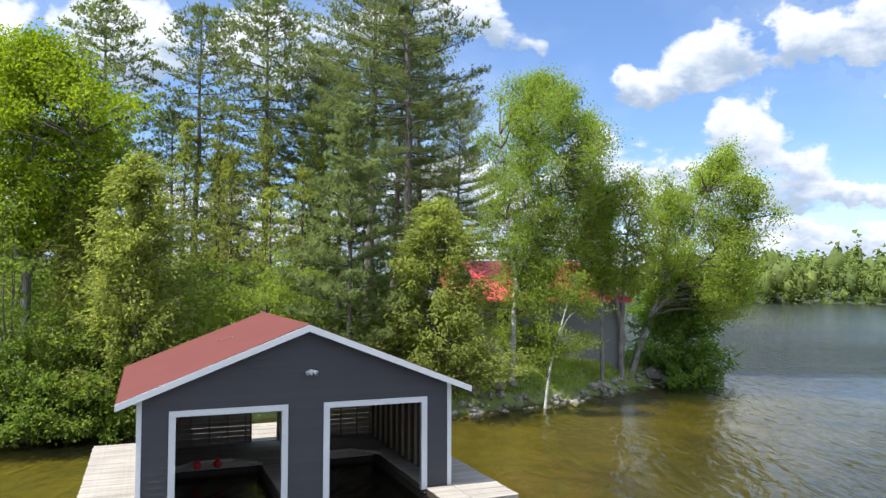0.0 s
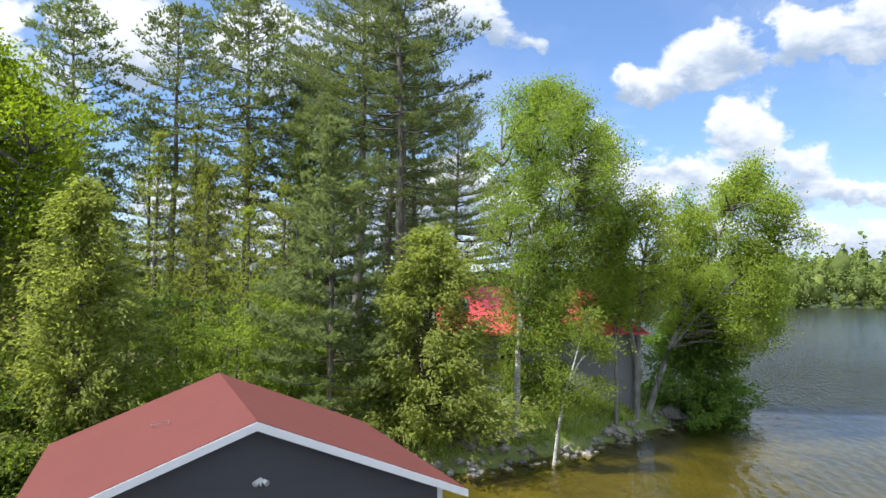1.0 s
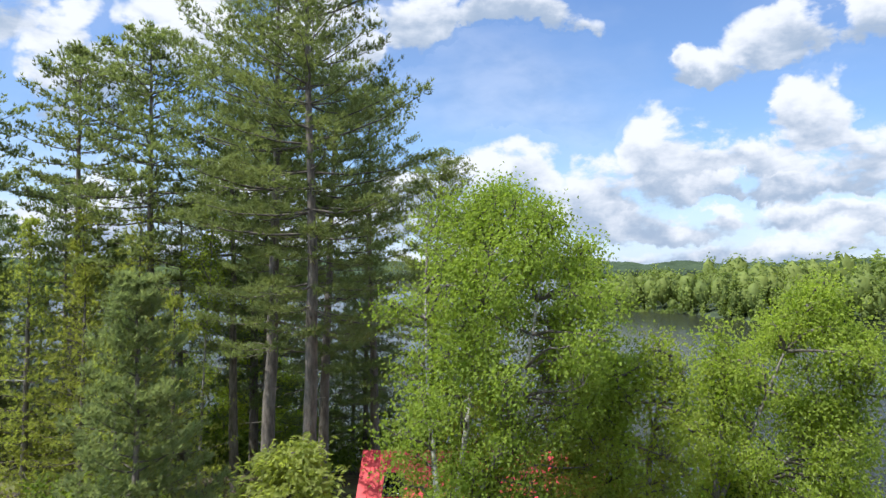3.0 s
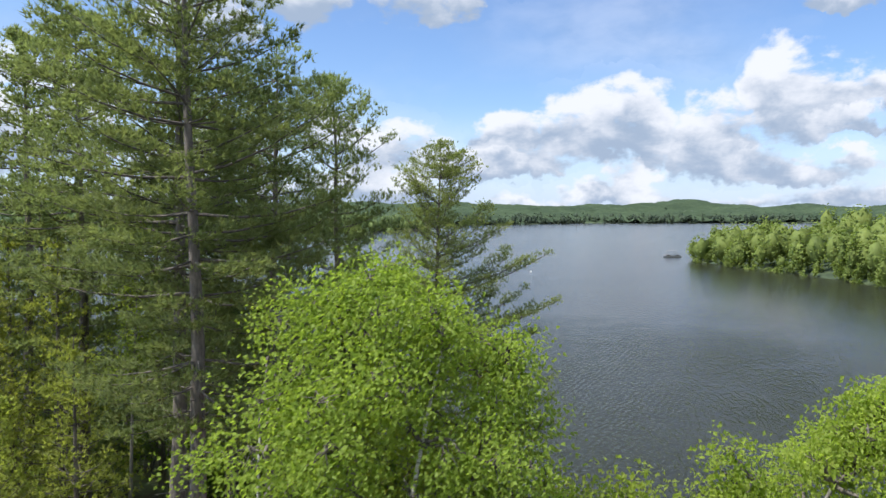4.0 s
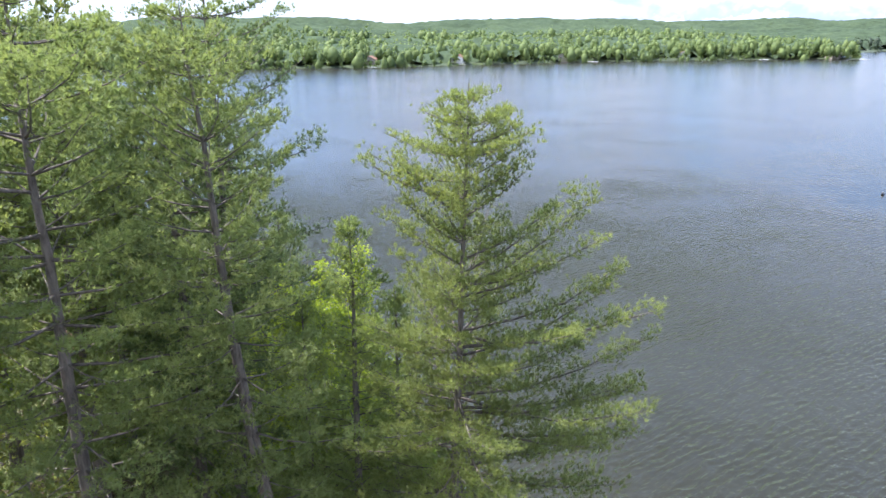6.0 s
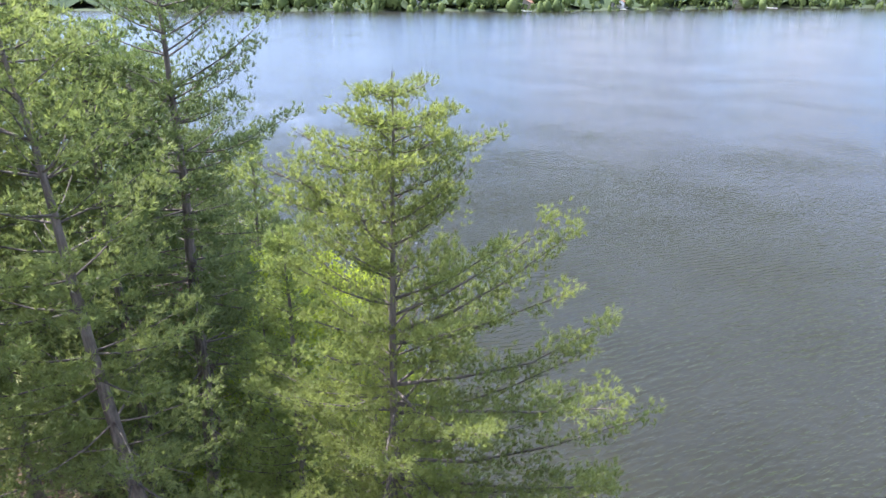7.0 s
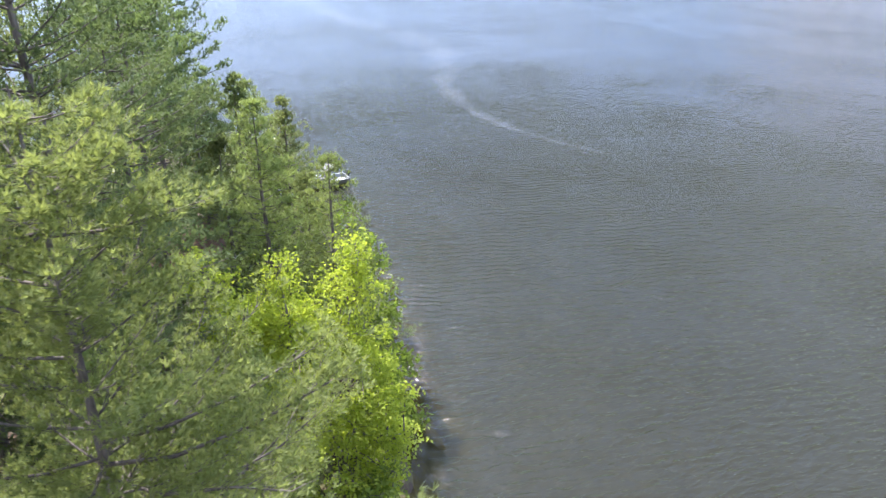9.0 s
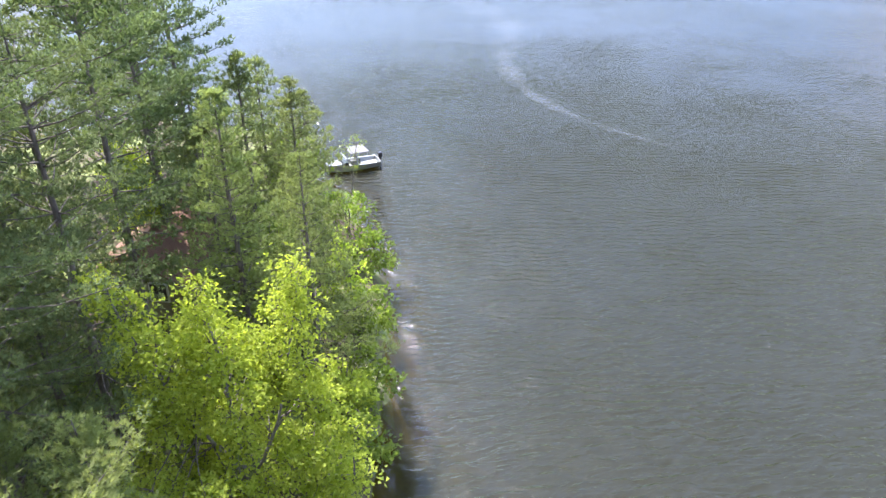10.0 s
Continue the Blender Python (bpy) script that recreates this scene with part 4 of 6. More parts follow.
def hill_canopy(name, label, poly, x0, x1, y0, y1, gap, inland, seed):
    """The closed treetops of far hills, as one lumpy sheet."""
    rng = np.random.default_rng(seed)
    X, Y = np.meshgrid(np.arange(x0, x1, gap), np.arange(y0, y1, gap))
    X, Y = X + rng.uniform(-0.4, 0.4, X.shape) * gap, Y + rng.uniform(-0.4, 0.4, X.shape) * gap
    d = inside_by(poly, X, Y)
    Z = height_at(X, Y) + np.clip((d - inland) * 0.18, -1, 6.0) + rng.uniform(-2.5, 4.0, X.shape)
    v = np.stack([X, Y, Z], -1).reshape(-1, 3)
    w = X.shape[1]
    i = (np.arange(X.shape[0] - 1)[:, None] * w + np.arange(w - 1)[None]).reshape(-1)
    f = np.stack([i, i + 1, i + w + 1, i + w], -1)
    f = f[(d.reshape(-1)[f] > inland).all(1)]
    ob = new(name, raw_mesh(name, v, f, [CANOPY], True))
    tagged(ob, label, "forest", kind="stuff")


hill_canopy("west_hill_forest", "closed dark green woods over the low hills", WEST, -1300, 140, 60, 2000, 9.0, 4, 21)
hill_canopy("north_hill_forest", "hazy green woods at the lake's far end", WEST, 90, 1500, 880, 2000, 11.0, 4, 22)

# ---- trees of the peninsula ----
def on_ground(x, y):
    return (x, y, float(height_at(x, y)))


# tall white pines: place, height, reach, start of the crown, kind, seed, lean
TALL = [
    (-25.8, 55.5, 24.8, 4.2, 0.42, "old", 21, (0.2, -0.5)),
    (-19.6, 57.8, 25.2, 3.6, 0.50, "old", 22, (0.3, 0.2)),
    (-13.2, 54.0, 25.0, 4.4, 0.42, "old", 23, (0.2, 0.0)),
    (-9.0, 55.5, 21.5, 3.3, 0.36, "old", 24, (-0.3, 0.0)),
    (-4.9, 48.4, 27.0, 4.2, 0.32, "old", 25, (0.2, 0.1)),
    (-2.2, 45.4, 26.8, 4.2, 0.38, "old", 26, (-0.1, 0.0)),
    (-3.6, 53.3, 23.2, 3.9, 0.32, "old", 28, (0.6, -0.3)),
    (-1.7, 58.5, 22.9, 2.8, 0.24, "old", 29, (-0.2, -1.8)),
    (-10.0, 61.5, 24.6, 3.8, 0.22, "old", 30, (0.0, 0.2)),
    (-8.4, 58.9, 20.5, 3.2, 0.22, "old", 38, (0.0, 0.0)),
    (-15.5, 63.4, 18.5, 3.4, 0.16, "old", 32, (0.0, 0.0)),
    (-23.5, 63.5, 19.0, 3.4, 0.25, "old", 33, (0.0, 0.0)),
    (-30.5, 64.0, 17.5, 3.2, 0.25, "old", 34, (0.0, 0.0)),
    (-37.0, 65.0, 19.5, 3.4, 0.22, "old", 35, (0.0, 0.0)),
    (-42.0, 62.0, 20.5, 3.5, 0.25, "old", 36, (0.0, 0.0)),
    (-49.0, 57.5, 21.5, 3.8, 0.2, "old", 42, (0.0, 0.0)),
    (-46.0, 52.0, 22.0, 3.8, 0.2, "old", 45, (0.0, 0.0)),
]
for x, y, h, reach, start, kind, seed, lean in TALL:
    # the pines that the path passes close by carry finer needles
    gap, tufts, needles, blade, pad = (0.22, 7, 10, (0.21, 0.030), 0.16) if y > 50 and x > -5 else (0.24, 7, 8, (0.24, 0.04), 0.17) if y < 49 else (0.23, 7, 10, (0.175, 0.03), 0.15) if y > 60 and x > -18 else (0.27, 6, 6, (0.25, 0.07), 0.18) if y > 58 or x > -12 else (0.36, 6, 6, (0.28, 0.085), 0.2)
    # pines past y 58 get the needles with shade in their colour
    pine("tall white pine with level plumed limbs and grey trunk", on_ground(x, y), h, reach, start, lean, kind, seed, 1.0, PINE_SHADED if y > 58 and x < -6 else PINE, gap=gap, tufts=tufts, needles=needles, blade=blade, pad=pad, fill=0.24, plume=0.75)

# the shore pine that the water side lets grow wide
pine("broad white pine on the shore with long separate limbs", on_ground(1.1, 63.6), 21.2, 4.5, 0.08, (0.6, 0.0), "old", 41, 0.86, PINE_SHORE, 0.2, (0.83, 0.34),
     profile=((0, 0.2, 0.4, 0.55, 0.64, 0.70, 0.74, 0.77, 0.80, 0.84, 0.89, 0.94, 1.0), (0.85, 1.0, 1.0, 0.9, 0.75, 0.6, 0.42, 0.36, 0.54, 0.56, 0.44, 0.28, 0.07)),
     gap=0.165, tufts=9, needles=11, blade=(0.165, 0.0215), pad=0.145, fill=0.2, plume=0.66, inner=0.13, droop=0.2, twigs=True,
     extra=((12.6, 0.5, 5.9), (14.4, 0.75, 4.4), (15.2, 0.95, 3.8), (10.2, 0.7, 5.7), (8.0, 0.4, 5.4), (5.8, 0.6, 5.2), (11.0, 1.2, 5.0), (8.6, 1.0, 5.0), (10.6, 3.6, 3.8),
            (9.0, 4.1, 3.8), (6.8, 3.3, 3.8), (11.8, 2.7, 3.4), (12.8, 4.3, 2.8)))
# younger pines
YOUNG = [(-4.5, 35.6, 13.6, 3.1, 0.10, 51), (-3.1, 62.7, 16.0, 2.3, 0.1, 52), (-6.9, 63.2, 12.0, 1.7, 0.1, 67), (-21.4, 68.5, 14.6, 2.5, 0.06, 53), (-20.75, 71.6, 12.2, 2.6, 0.05, 54),
         (-28.0, 71.5, 8.6, 2.2, 0.08, 56), (-35.8, 71.5, 10.8, 2.3, 0.08, 57), (-25.5, 60.0, 12.0, 2.3, 0.1, 58),
         (-24.3, 57.5, 13.0, 2.2, 0.1, 59), (-40.5, 69.5, 11.0, 2.6, 0.1, 60), (-46.0, 72.5, 7.5, 2.2, 0.08, 62), (-26.5, 56.8, 15.0, 2.3, 0.1, 68), (-16.8, 57.2, 13.5, 2.2, 0.1, 69), (-36.0, 68.5, 12.5, 2.6, 0.1, 63), (-27.5, 67.0, 11.0, 2.6, 0.1, 65), (-33.0, 66.0, 12.0, 2.6, 0.1, 66), (-18.5, 60.5, 14.0, 2.6, 0.1, 64), (-4.6, 66.2, 12.5, 1.9, 0.06, 61)]
for x, y, h, reach, start, seed in YOUNG:
    reach *= 1.45 if y > 50 else 1.1
    near = y < 50 or x > -8 or (x > -22 and y > 66)
    pine("young white pine with soft blue-green plumes", on_ground(x, y), h, reach, start, (0.1, 0.0), "young", seed, 0.75 if near else 0.9, PINE_SOFT if y < 50 else PINE if x < -24 or y < 62 else PINE_LIGHT,
         gap=0.24 if y < 50 else 0.3 if near else 0.42, tufts=10 if y < 50 else 7 if near else 4.5, needles=10 if near else 7, blade=(0.22, 0.042) if y < 50 else (0.19, 0.03) if near else (0.28, 0.06), pad=0.15, fill=0.38, taper=0.95)

# cedars: place, height, reach, sprays, seed, lean
for x, y, h, reach, n, seed, lean in [
    (-13.1, 31.4, 10.0, 3.7, 15000, 71, (0.1, 0)), (-0.3, 36.0, 8.5, 4.5, 18000, 72, (0.0, 0)),
    (-16.0, 33.5, 8.5, 2.9, 8000, 78, (0, 0)),
]:
    cedar("white cedar with dense olive-brown sprays", on_ground(x, y), h, reach, seed, n, CEDAR, lean, (0.24, 0.095), 0.02, "cedar_tree", 0.6)
# taller cedars behind, thin at the top
for x, y, h, reach, seed in [(-16.2, 53.0, 15.2, 3.8, 73), (-14.6, 50.2, 12.4, 3.8, 74), (-12.6, 51.6, 15.0, 3.7, 75), (-18.4, 51.6, 14.6, 3.7, 76), (-9.4, 48.6, 11.5, 3.5, 79), (-11.0, 46.6, 9.5, 3.2, 80)]:
    pine("thin-topped white cedar with brownish green boughs", on_ground(x, y), h, reach, 0.06, (0.1, 0.1), "young", seed, 0.8, CEDAR, name="cedar_tree",
         gap=0.40, tufts=4, needles=7, blade=(0.21, 0.058), pad=0.2, fill=0.3, taper=1.1, group="cedars by the shore")
cedar("dark rounded cedar hanging over the water", on_ground(14.5, 46.6), 6.6, 3.7, 81, 12000, CEDAR_DARK, (0.3, 0), (0.32, 0.14), -0.02, "cedar_tree", 0.42)

# the big birch before the cottage: a tall egg of small leafy boughs
def egg_lobes(foot, top, shape, count, size, seed):
    """Boughs round an axis; shape: shares of the height and the crown's half width there."""
    rg = np.random.default_rng(seed)
    out = []
    for k in range(count):
        q = (k + rg.random()) / count
        c = np.array(foot) + (np.array(top) - np.array(foot)) * q
        half = np.interp(q, *shape) * (1.0 + 0.1 * np.sin(2.4 * 3 * k + 5 * q) + 0.08 * np.sin(11 * q + seed))
        s = min(size * rg.uniform(0.75, 1.2), half * 0.9 + 0.35)
        a, d = k * 2.4 + rg.normal() * 0.3, max(0.0, half - s) * rg.uniform(0.3, 1.08)
        if k % 8 == 3:      # a shoot that stands out of the crown
            s, d, c = s * 0.85, half * 1.02, c + [0, 0, 0.45]
        out.append((c[0] + np.cos(a) * d, c[1] + np.sin(a) * d, c[2], s, s, s * rg.uniform(0.75, 1.05)))
    return out


bx, by, bz = on_ground(3.5, 37.6)
broadleaf("tall paper birch with fresh green leaves", (bx, by, bz),
          [[(0, 0, -0.4), (0.15, 0.2, 4), (0.9, 1.2, 9), (1.6, 2.5, 16.0)], [(0.3, 0.3, 4.5), (-0.2, 1.0, 8.5), (-0.4, 1.6, 12.8)], [(0.4, 0.4, 5.5), (2.4, 1.4, 9), (3.4, 2.4, 14.6)], [(0.9, 0.8, 6.5), (3.2, 2.6, 9.5), (4.6, 4.0, 14.0)]],
          egg_lobes((1.2, 0.6, 3.7), (1.8, 2.5, 16.1), ((0, 0.1, 0.25, 0.5, 0.75, 0.85, 0.93, 1.0), (1.6, 2.1, 2.6, 3.0, 3.5, 3.3, 2.5, 0.9)), 175, 0.56, 90) + [(3.3, 2.7, 15.2, 0.6, 0.6, 0.8), (3.0, 2.6, 14.2, 0.9, 0.9, 0.8), (0.4, 2.4, 15.6, 0.6, 0.6, 0.7), (4.4, 2.0, 12.6, 0.8, 0.8, 0.8)]
          + egg_lobes((4.0, 2.8, 4.6), (4.7, 4.2, 14.6), ((0, 0.4, 0.8, 1.0), (1.3, 1.7, 1.4, 0.4)), 40, 0.6, 89),
          0.12, 29, 1.3, BIRCH, BIRCH_BARK, 91, 0.16, 0.45, 0.6)
# slender leaning birch on the rocks
broadleaf("slender white birch leaning over the rocky shore", on_ground(4.8, 34.9 + 1.6),
          [[(0, -0.9, -0.5), (0.35, -0.9, 2.2), (0.9, -0.8, 4.2), (1.6, -0.7, 6.4)], [(0.8, -0.8, 3.8), (1.2, -0.8, 4.6), (1.9, -0.6, 5.3)]],
          [(1.5, -0.7, 5.6, 0.8, 0.8, 1.0), (0.4, -0.8, 4.0, 0.8, 0.8, 0.9), (2.3, -0.6, 5.0, 0.8, 0.7, 0.8), (1.0, -0.9, 3.0, 0.8, 0.7, 0.8), (1.9, -0.8, 3.4, 0.9, 0.8, 0.7),
           (-0.3, -0.8, 2.6, 0.6, 0.6, 0.6), (1.6, -0.7, 6.4, 0.5, 0.5, 0.7)],
          0.11, 44, 1.1, BIRCH, BIRCH_BARK, 92, 0.075, 0.3)
# leafy trees behind the cottage and at the point
ax_, ay_, az_ = on_ground(10.4, 43.4)
broadleaf("leafy ash with two bare trunks at the point", (ax_, ay_, az_),
          [[(0, 0, -0.4), (0.15, 0.1, 4), (0.3, -0.4, 8.0), (0.8, -1.2, 11.2)], [(0.3, 0.3, 2.0), (-0.8, -0.8, 6.5), (-1.2, -1.8, 10.6)]],
          egg_lobes((-0.2, -0.6, 5.2), (0.1, -1.4, 11.6), ((0, 0.3, 0.7, 1.0), (1.8, 2.6, 2.7, 1.2)), 46, 0.6, 92), 0.15, 20, 1.0, ASH, GREY_BARK, 93, 0.19, 0.2, 0.6, name="ash_tree")
broadleaf("spreading ash leaning out over the lake", on_ground(11.2, 44.3),
          [[(0, 0, -0.4), (1.2, 0.3, 3.0), (3.2, 0.9, 6.5), (5.8, 1.2, 12.4)], [(1.4, 0.4, 3.3), (4.4, 0.6, 6.4), (8.2, 0.9, 9.6)], [(2.2, 0.6, 4.6), (2.6, 0.9, 8.5), (2.8, 1.0, 11)]],
          egg_lobes((5.3, 0.8, 3.4), (6.2, 1.2, 13.0), ((0, 0.2, 0.45, 0.7, 0.85, 1.0), (2.6, 3.4, 3.8, 3.3, 2.4, 0.9)), 100, 0.68, 94)
          + egg_lobes((2.0, 0.6, 4.0), (2.4, 0.8, 11.4), ((0, 0.4, 0.8, 1.0), (1.0, 1.4, 1.2, 0.5)), 18, 0.65, 95),
          0.15, 26, 1.15, ASH, GREY_BARK, 94, 0.2, 0.25, 0.58, name="ash_tree")
broadleaf("leafy ash beside the cottage roof", on_ground(8.9, 41.6),
          [[(0, 0, -0.4), (0.1, 0.1, 4), (0.3, 0.3, 10.2)]],
          egg_lobes((0, 0.1, 5.0), (0.3, 0.3, 10.8), ((0, 0.4, 0.8, 1.0), (1.2, 1.6, 1.3, 0.6)), 30, 0.55, 91), 0.14, 26, 1.1, ASH, GREY_BARK, 95, 0.12, 0.2, 0.46, name="ash_tree")
# bright maples
broadleaf("large maple in bright yellow-green leaf", on_ground(-19.6, 34.5),
          [[(0, 0, -0.4), (0.2, 0, 4), (0.0, 0.3, 9), (0.4, 0, 14)], [(0.1, 0, 4.5), (2.2, -0.6, 8), (3.2, -0.8, 11)], [(0.1, 0, 5), (-2.4, -0.4, 9), (-3.4, 0, 11.5)]],
          egg_lobes((0.2, 0, 6.0), (0.3, 0, 15.6), ((0, 0.3, 0.6, 0.8, 1.0), (3.4, 4.5, 4.6, 3.6, 1.6)), 200, 0.85, 88),
          0.19, 14, 0.8, MAPLE_DEEP, GREY_BARK, 96, 0.26, 0.25, 0.62, False, name="maple_tree")
broadleaf("bright maple leaning over the water's edge", on_ground(-12.6, 68.4),
          [[(0, 0, -0.4), (0.1, 0.0, 4), (0.4, -0.1, 8), (0.7, -0.2, 11.0)], [(0.1, 0.1, 1.6), (0.2, 1.6, 5), (0.2, 2.6, 10.8)], [(0, 0, 2), (0.5, -1.6, 6), (0.9, -2.9, 11.0)],
           [(0, 0, 1.2), (0.6, 2.2, 2.4), (1.0, 4.0, 2.2)]],
          egg_lobes((0.2, 0.1, 1.4), (0.4, -0.5, 8.8), ((0, 0.3, 0.6, 0.8, 1.0), (3.4, 4.2, 4.2, 3.4, 1.8)), 100, 0.66, 96)
          + [(0.9, -3.0, 11.5, 0.6, 0.7, 0.8), (0.7, -2.7, 10.4, 1.0, 1.0, 0.9), (0.9, -0.5, 11.0, 0.6, 0.7, 0.8), (0.7, -0.4, 10.0, 0.9, 1.0, 0.8), (0.2, 2.6, 11.0, 0.5, 0.6, 0.8), (0.1, 2.5, 10.0, 0.8, 0.8, 0.8), (0.2, 2.6, 9.0, 0.9, 1.0, 0.8), (-1.2, 1.8, 9.0, 0.6, 0.7, 0.8), (1.6, -1.8, 9.6, 0.7, 0.7, 0.7), (0.2, 2.9, 7.2, 0.7, 0.8, 0.7)]
          + [(1.0, 4.0, 2.0, 0.9, 0.9, 0.6), (0.2, 3.6, 1.6, 0.9, 0.9, 0.6), (1.6, 3.0, 2.8, 0.9, 0.9, 0.7), (1.8, 1.8, 4.0, 1.0, 0.9, 0.8)],
          0.18, 19, 1.0, MAPLE, GREY_BARK, 97, 0.10, 0.15, 0.42, name="maple_tree")
broadleaf("bright maple sapling in the pine shade", on_ground(-30.5, 62.4), [[(0, 0, -0.4), (0.1, 0, 4), (0.3, 0.2, 8)]],
          [(0.2, 0.1, 7.4, 1.3, 1.3, 1.0), (-0.8, 0.4, 6.2, 1.2, 1.2, 0.9), (0.9, 0.0, 5.8, 1.3, 1.3, 0.9), (0.2, 0.6, 4.4, 1.5, 1.5, 1.0)], 0.16, 32, 1.0, MAPLE, GREY_BARK, 99, 0.08, 0.15,
          name="maple_tree")
broadleaf("aspen sapling with round pale leaves", on_ground(-9.6, 52.0), [[(0, 0, -0.4), (0.2, 0, 6), (0.6, 0.2, 14.5)]],
          [(0.6, 0.2, 14.4, 0.9, 0.9, 1.4), (0.2, 0.2, 12.6, 1.1, 1.1, 1.2), (0.7, 0.1, 11.0, 1.2, 1.1, 1.2), (0.2, 0.0, 9.4, 1.2, 1.2, 1.1)], 0.13, 34, 0.9, BIRCH, GREY_BARK, 100, 0.1, 0.3,
          name="aspen_tree")

broadleaf("thin sapling with sparse pale leaves by the boat", on_ground(-44.9, 75.6), [[(0, 0, -0.3), (0.2, 0.3, 2.5), (0.1, 0.8, 5.0)], [(0.1, 0.1, 1.5), (-0.3, -0.3, 4.4)]],
          [(0.1, 0.7, 4.6, 0.5, 0.5, 0.6), (0.2, 0.5, 3.4, 0.7, 0.7, 0.6), (-0.2, -0.2, 3.9, 0.5, 0.5, 0.6), (0.1, 0.2, 2.4, 0.7, 0.7, 0.6)], 0.1, 12, 0.8, BIRCH, GREY_BARK, 101, 0.04, 0.2,
          name="birch_tree")

# shrubs and saplings along the near shore and under the pines
SHRUBS = [
    (-16.6, 27.4, 1.3, 1.4, SHRUB), (-15.4, 27.9, 1.3, 1.3, SHRUB), (-14.2, 28.7, 1.4, 1.4, SHRUB), (-13.0, 29.3, 1.3, 1.3, SHRUB), (-11.8, 30.2, 1.4, 1.4, SHRUB), (-15.4, 28.5, 2.4, 1.8, SHRUB), (-13.4, 29.6, 2.6, 1.8, SHRUB), (-16.9, 27.9, 2.2, 1.7, SHRUB), (-12.0, 30.4, 2.4, 1.6, SHRUB), (-17.2, 29.4, 2.8, 1.9, SHRUB), (-14.7, 30.8, 2.8, 1.8, SHRUB), (-12.0, 32.2, 2.4, 1.6, SHRUB), (-17.6, 30.3, 8.0, 2.6, SHRUB), (-14.4, 32.2, 4.2, 2.2, SHRUB), (-11.2, 33.9, 4.6, 2.2, BIRCH), (-8.6, 36.5, 5.2, 2.1, BIRCH), (-11.6, 38.0, 5.8, 2.3, SHRUB),
    (-9.0, 41.8, 5.4, 2.4, BIRCH), (-11.6, 44.0, 4.8, 2.2, SHRUB), (-6.4, 37.0, 5.2, 2.0, BIRCH), (-2.6, 38.6, 3.2, 1.8, SHRUB), 
    (-15.0, 40.0, 5.4, 2.4, SHRUB), (-18.6, 41.5, 5.8, 2.5, SHRUB), (-21.8, 37.5, 7.0, 2.8, SHRUB), (-16.8, 36.0, 6.4, 2.4, SHRUB),
    (-2.4, 35.6, 2.4, 1.3, BIRCH), (0.4, 41.0, 3.0, 1.5, BIRCH), (5.6, 41.4, 2.6, 1.2, SHRUB), (4.0, 41.2, 3.2, 1.5, BIRCH), 
    (-7.0, 69.4, 3.2, 1.7, SHRUB), (-3.6, 69.8, 2.8, 1.6, SHRUB), (-17.4, 72.6, 3.4, 1.6, MAPLE), (-24.4, 74.2, 3.2, 1.6, SHRUB), (-27.5, 73.8, 4.2, 1.7, MAPLE),
    (-36.0, 74.6, 3.8, 1.8, SHRUB), (0.8, 66.8, 2.8, 1.6, SHRUB), (-12.5, 62.5, 3.0, 1.8, SHRUB), (-18.0, 66.0, 3.6, 1.9, SHRUB),
    (6.0, 60.5, 3.2, 1.8, SHRUB), (9.6, 55.0, 3.4, 1.9, SHRUB), (-3.5, 61.5, 2.6, 1.7, SHRUB), (2.0, 57.0, 2.6, 1.6, SHRUB), (-20.5, 46.5, 6.0, 2.5, SHRUB),
    (-14.0, 66.5, 4.0, 2.0, SHRUB), (-10.5, 63.8, 3.4, 1.9, SHRUB), (-21.0, 62.0, 3.8, 2.1, SHRUB), (-26.0, 66.5, 2.6, 1.9, SHRUB), (-23.5, 70.5, 3.4, 1.8, SHRUB),
    (-7.0, 60.0, 3.4, 1.9, SHRUB), (-1.5, 64.5, 3.2, 1.7, SHRUB), (-5.5, 55.5, 2.8, 1.7, SHRUB), (-33.0, 69.0, 4.2, 2.2, SHRUB), (-39.0, 68.5, 4.4, 2.2, SHRUB), (-45.0, 71.5, 4.6, 2.2, SHRUB),
    (-12.2, 71.6, 3.6, 1.9, MAPLE), (-15.8, 73.0, 3.2, 1.7, SHRUB), (-9.4, 71.0, 3.0, 1.6, SHRUB), (-19.5, 73.8, 2.8, 1.5, SHRUB), (-31.5, 75.4, 3.2, 1.6, SHRUB),
    (-36.0, 62.0, 4.6, 2.4, SHRUB), (-42.0, 66.0, 4.6, 2.4, SHRUB), (-48.5, 70.0, 4.4, 2.2, SHRUB), (-30.0, 69.5, 4.0, 2.2, SHRUB), (-38.5, 72.0, 4.0, 2.1, SHRUB),
    (-26.0, 44.0, 7.0, 2.8, BIRCH), (-28.5, 36.0, 7.5, 2.9, SHRUB), (-8.0, 45.0, 3.2, 1.9, BIRCH), (-6.0, 41.5, 2.4, 1.6, SHRUB),
]
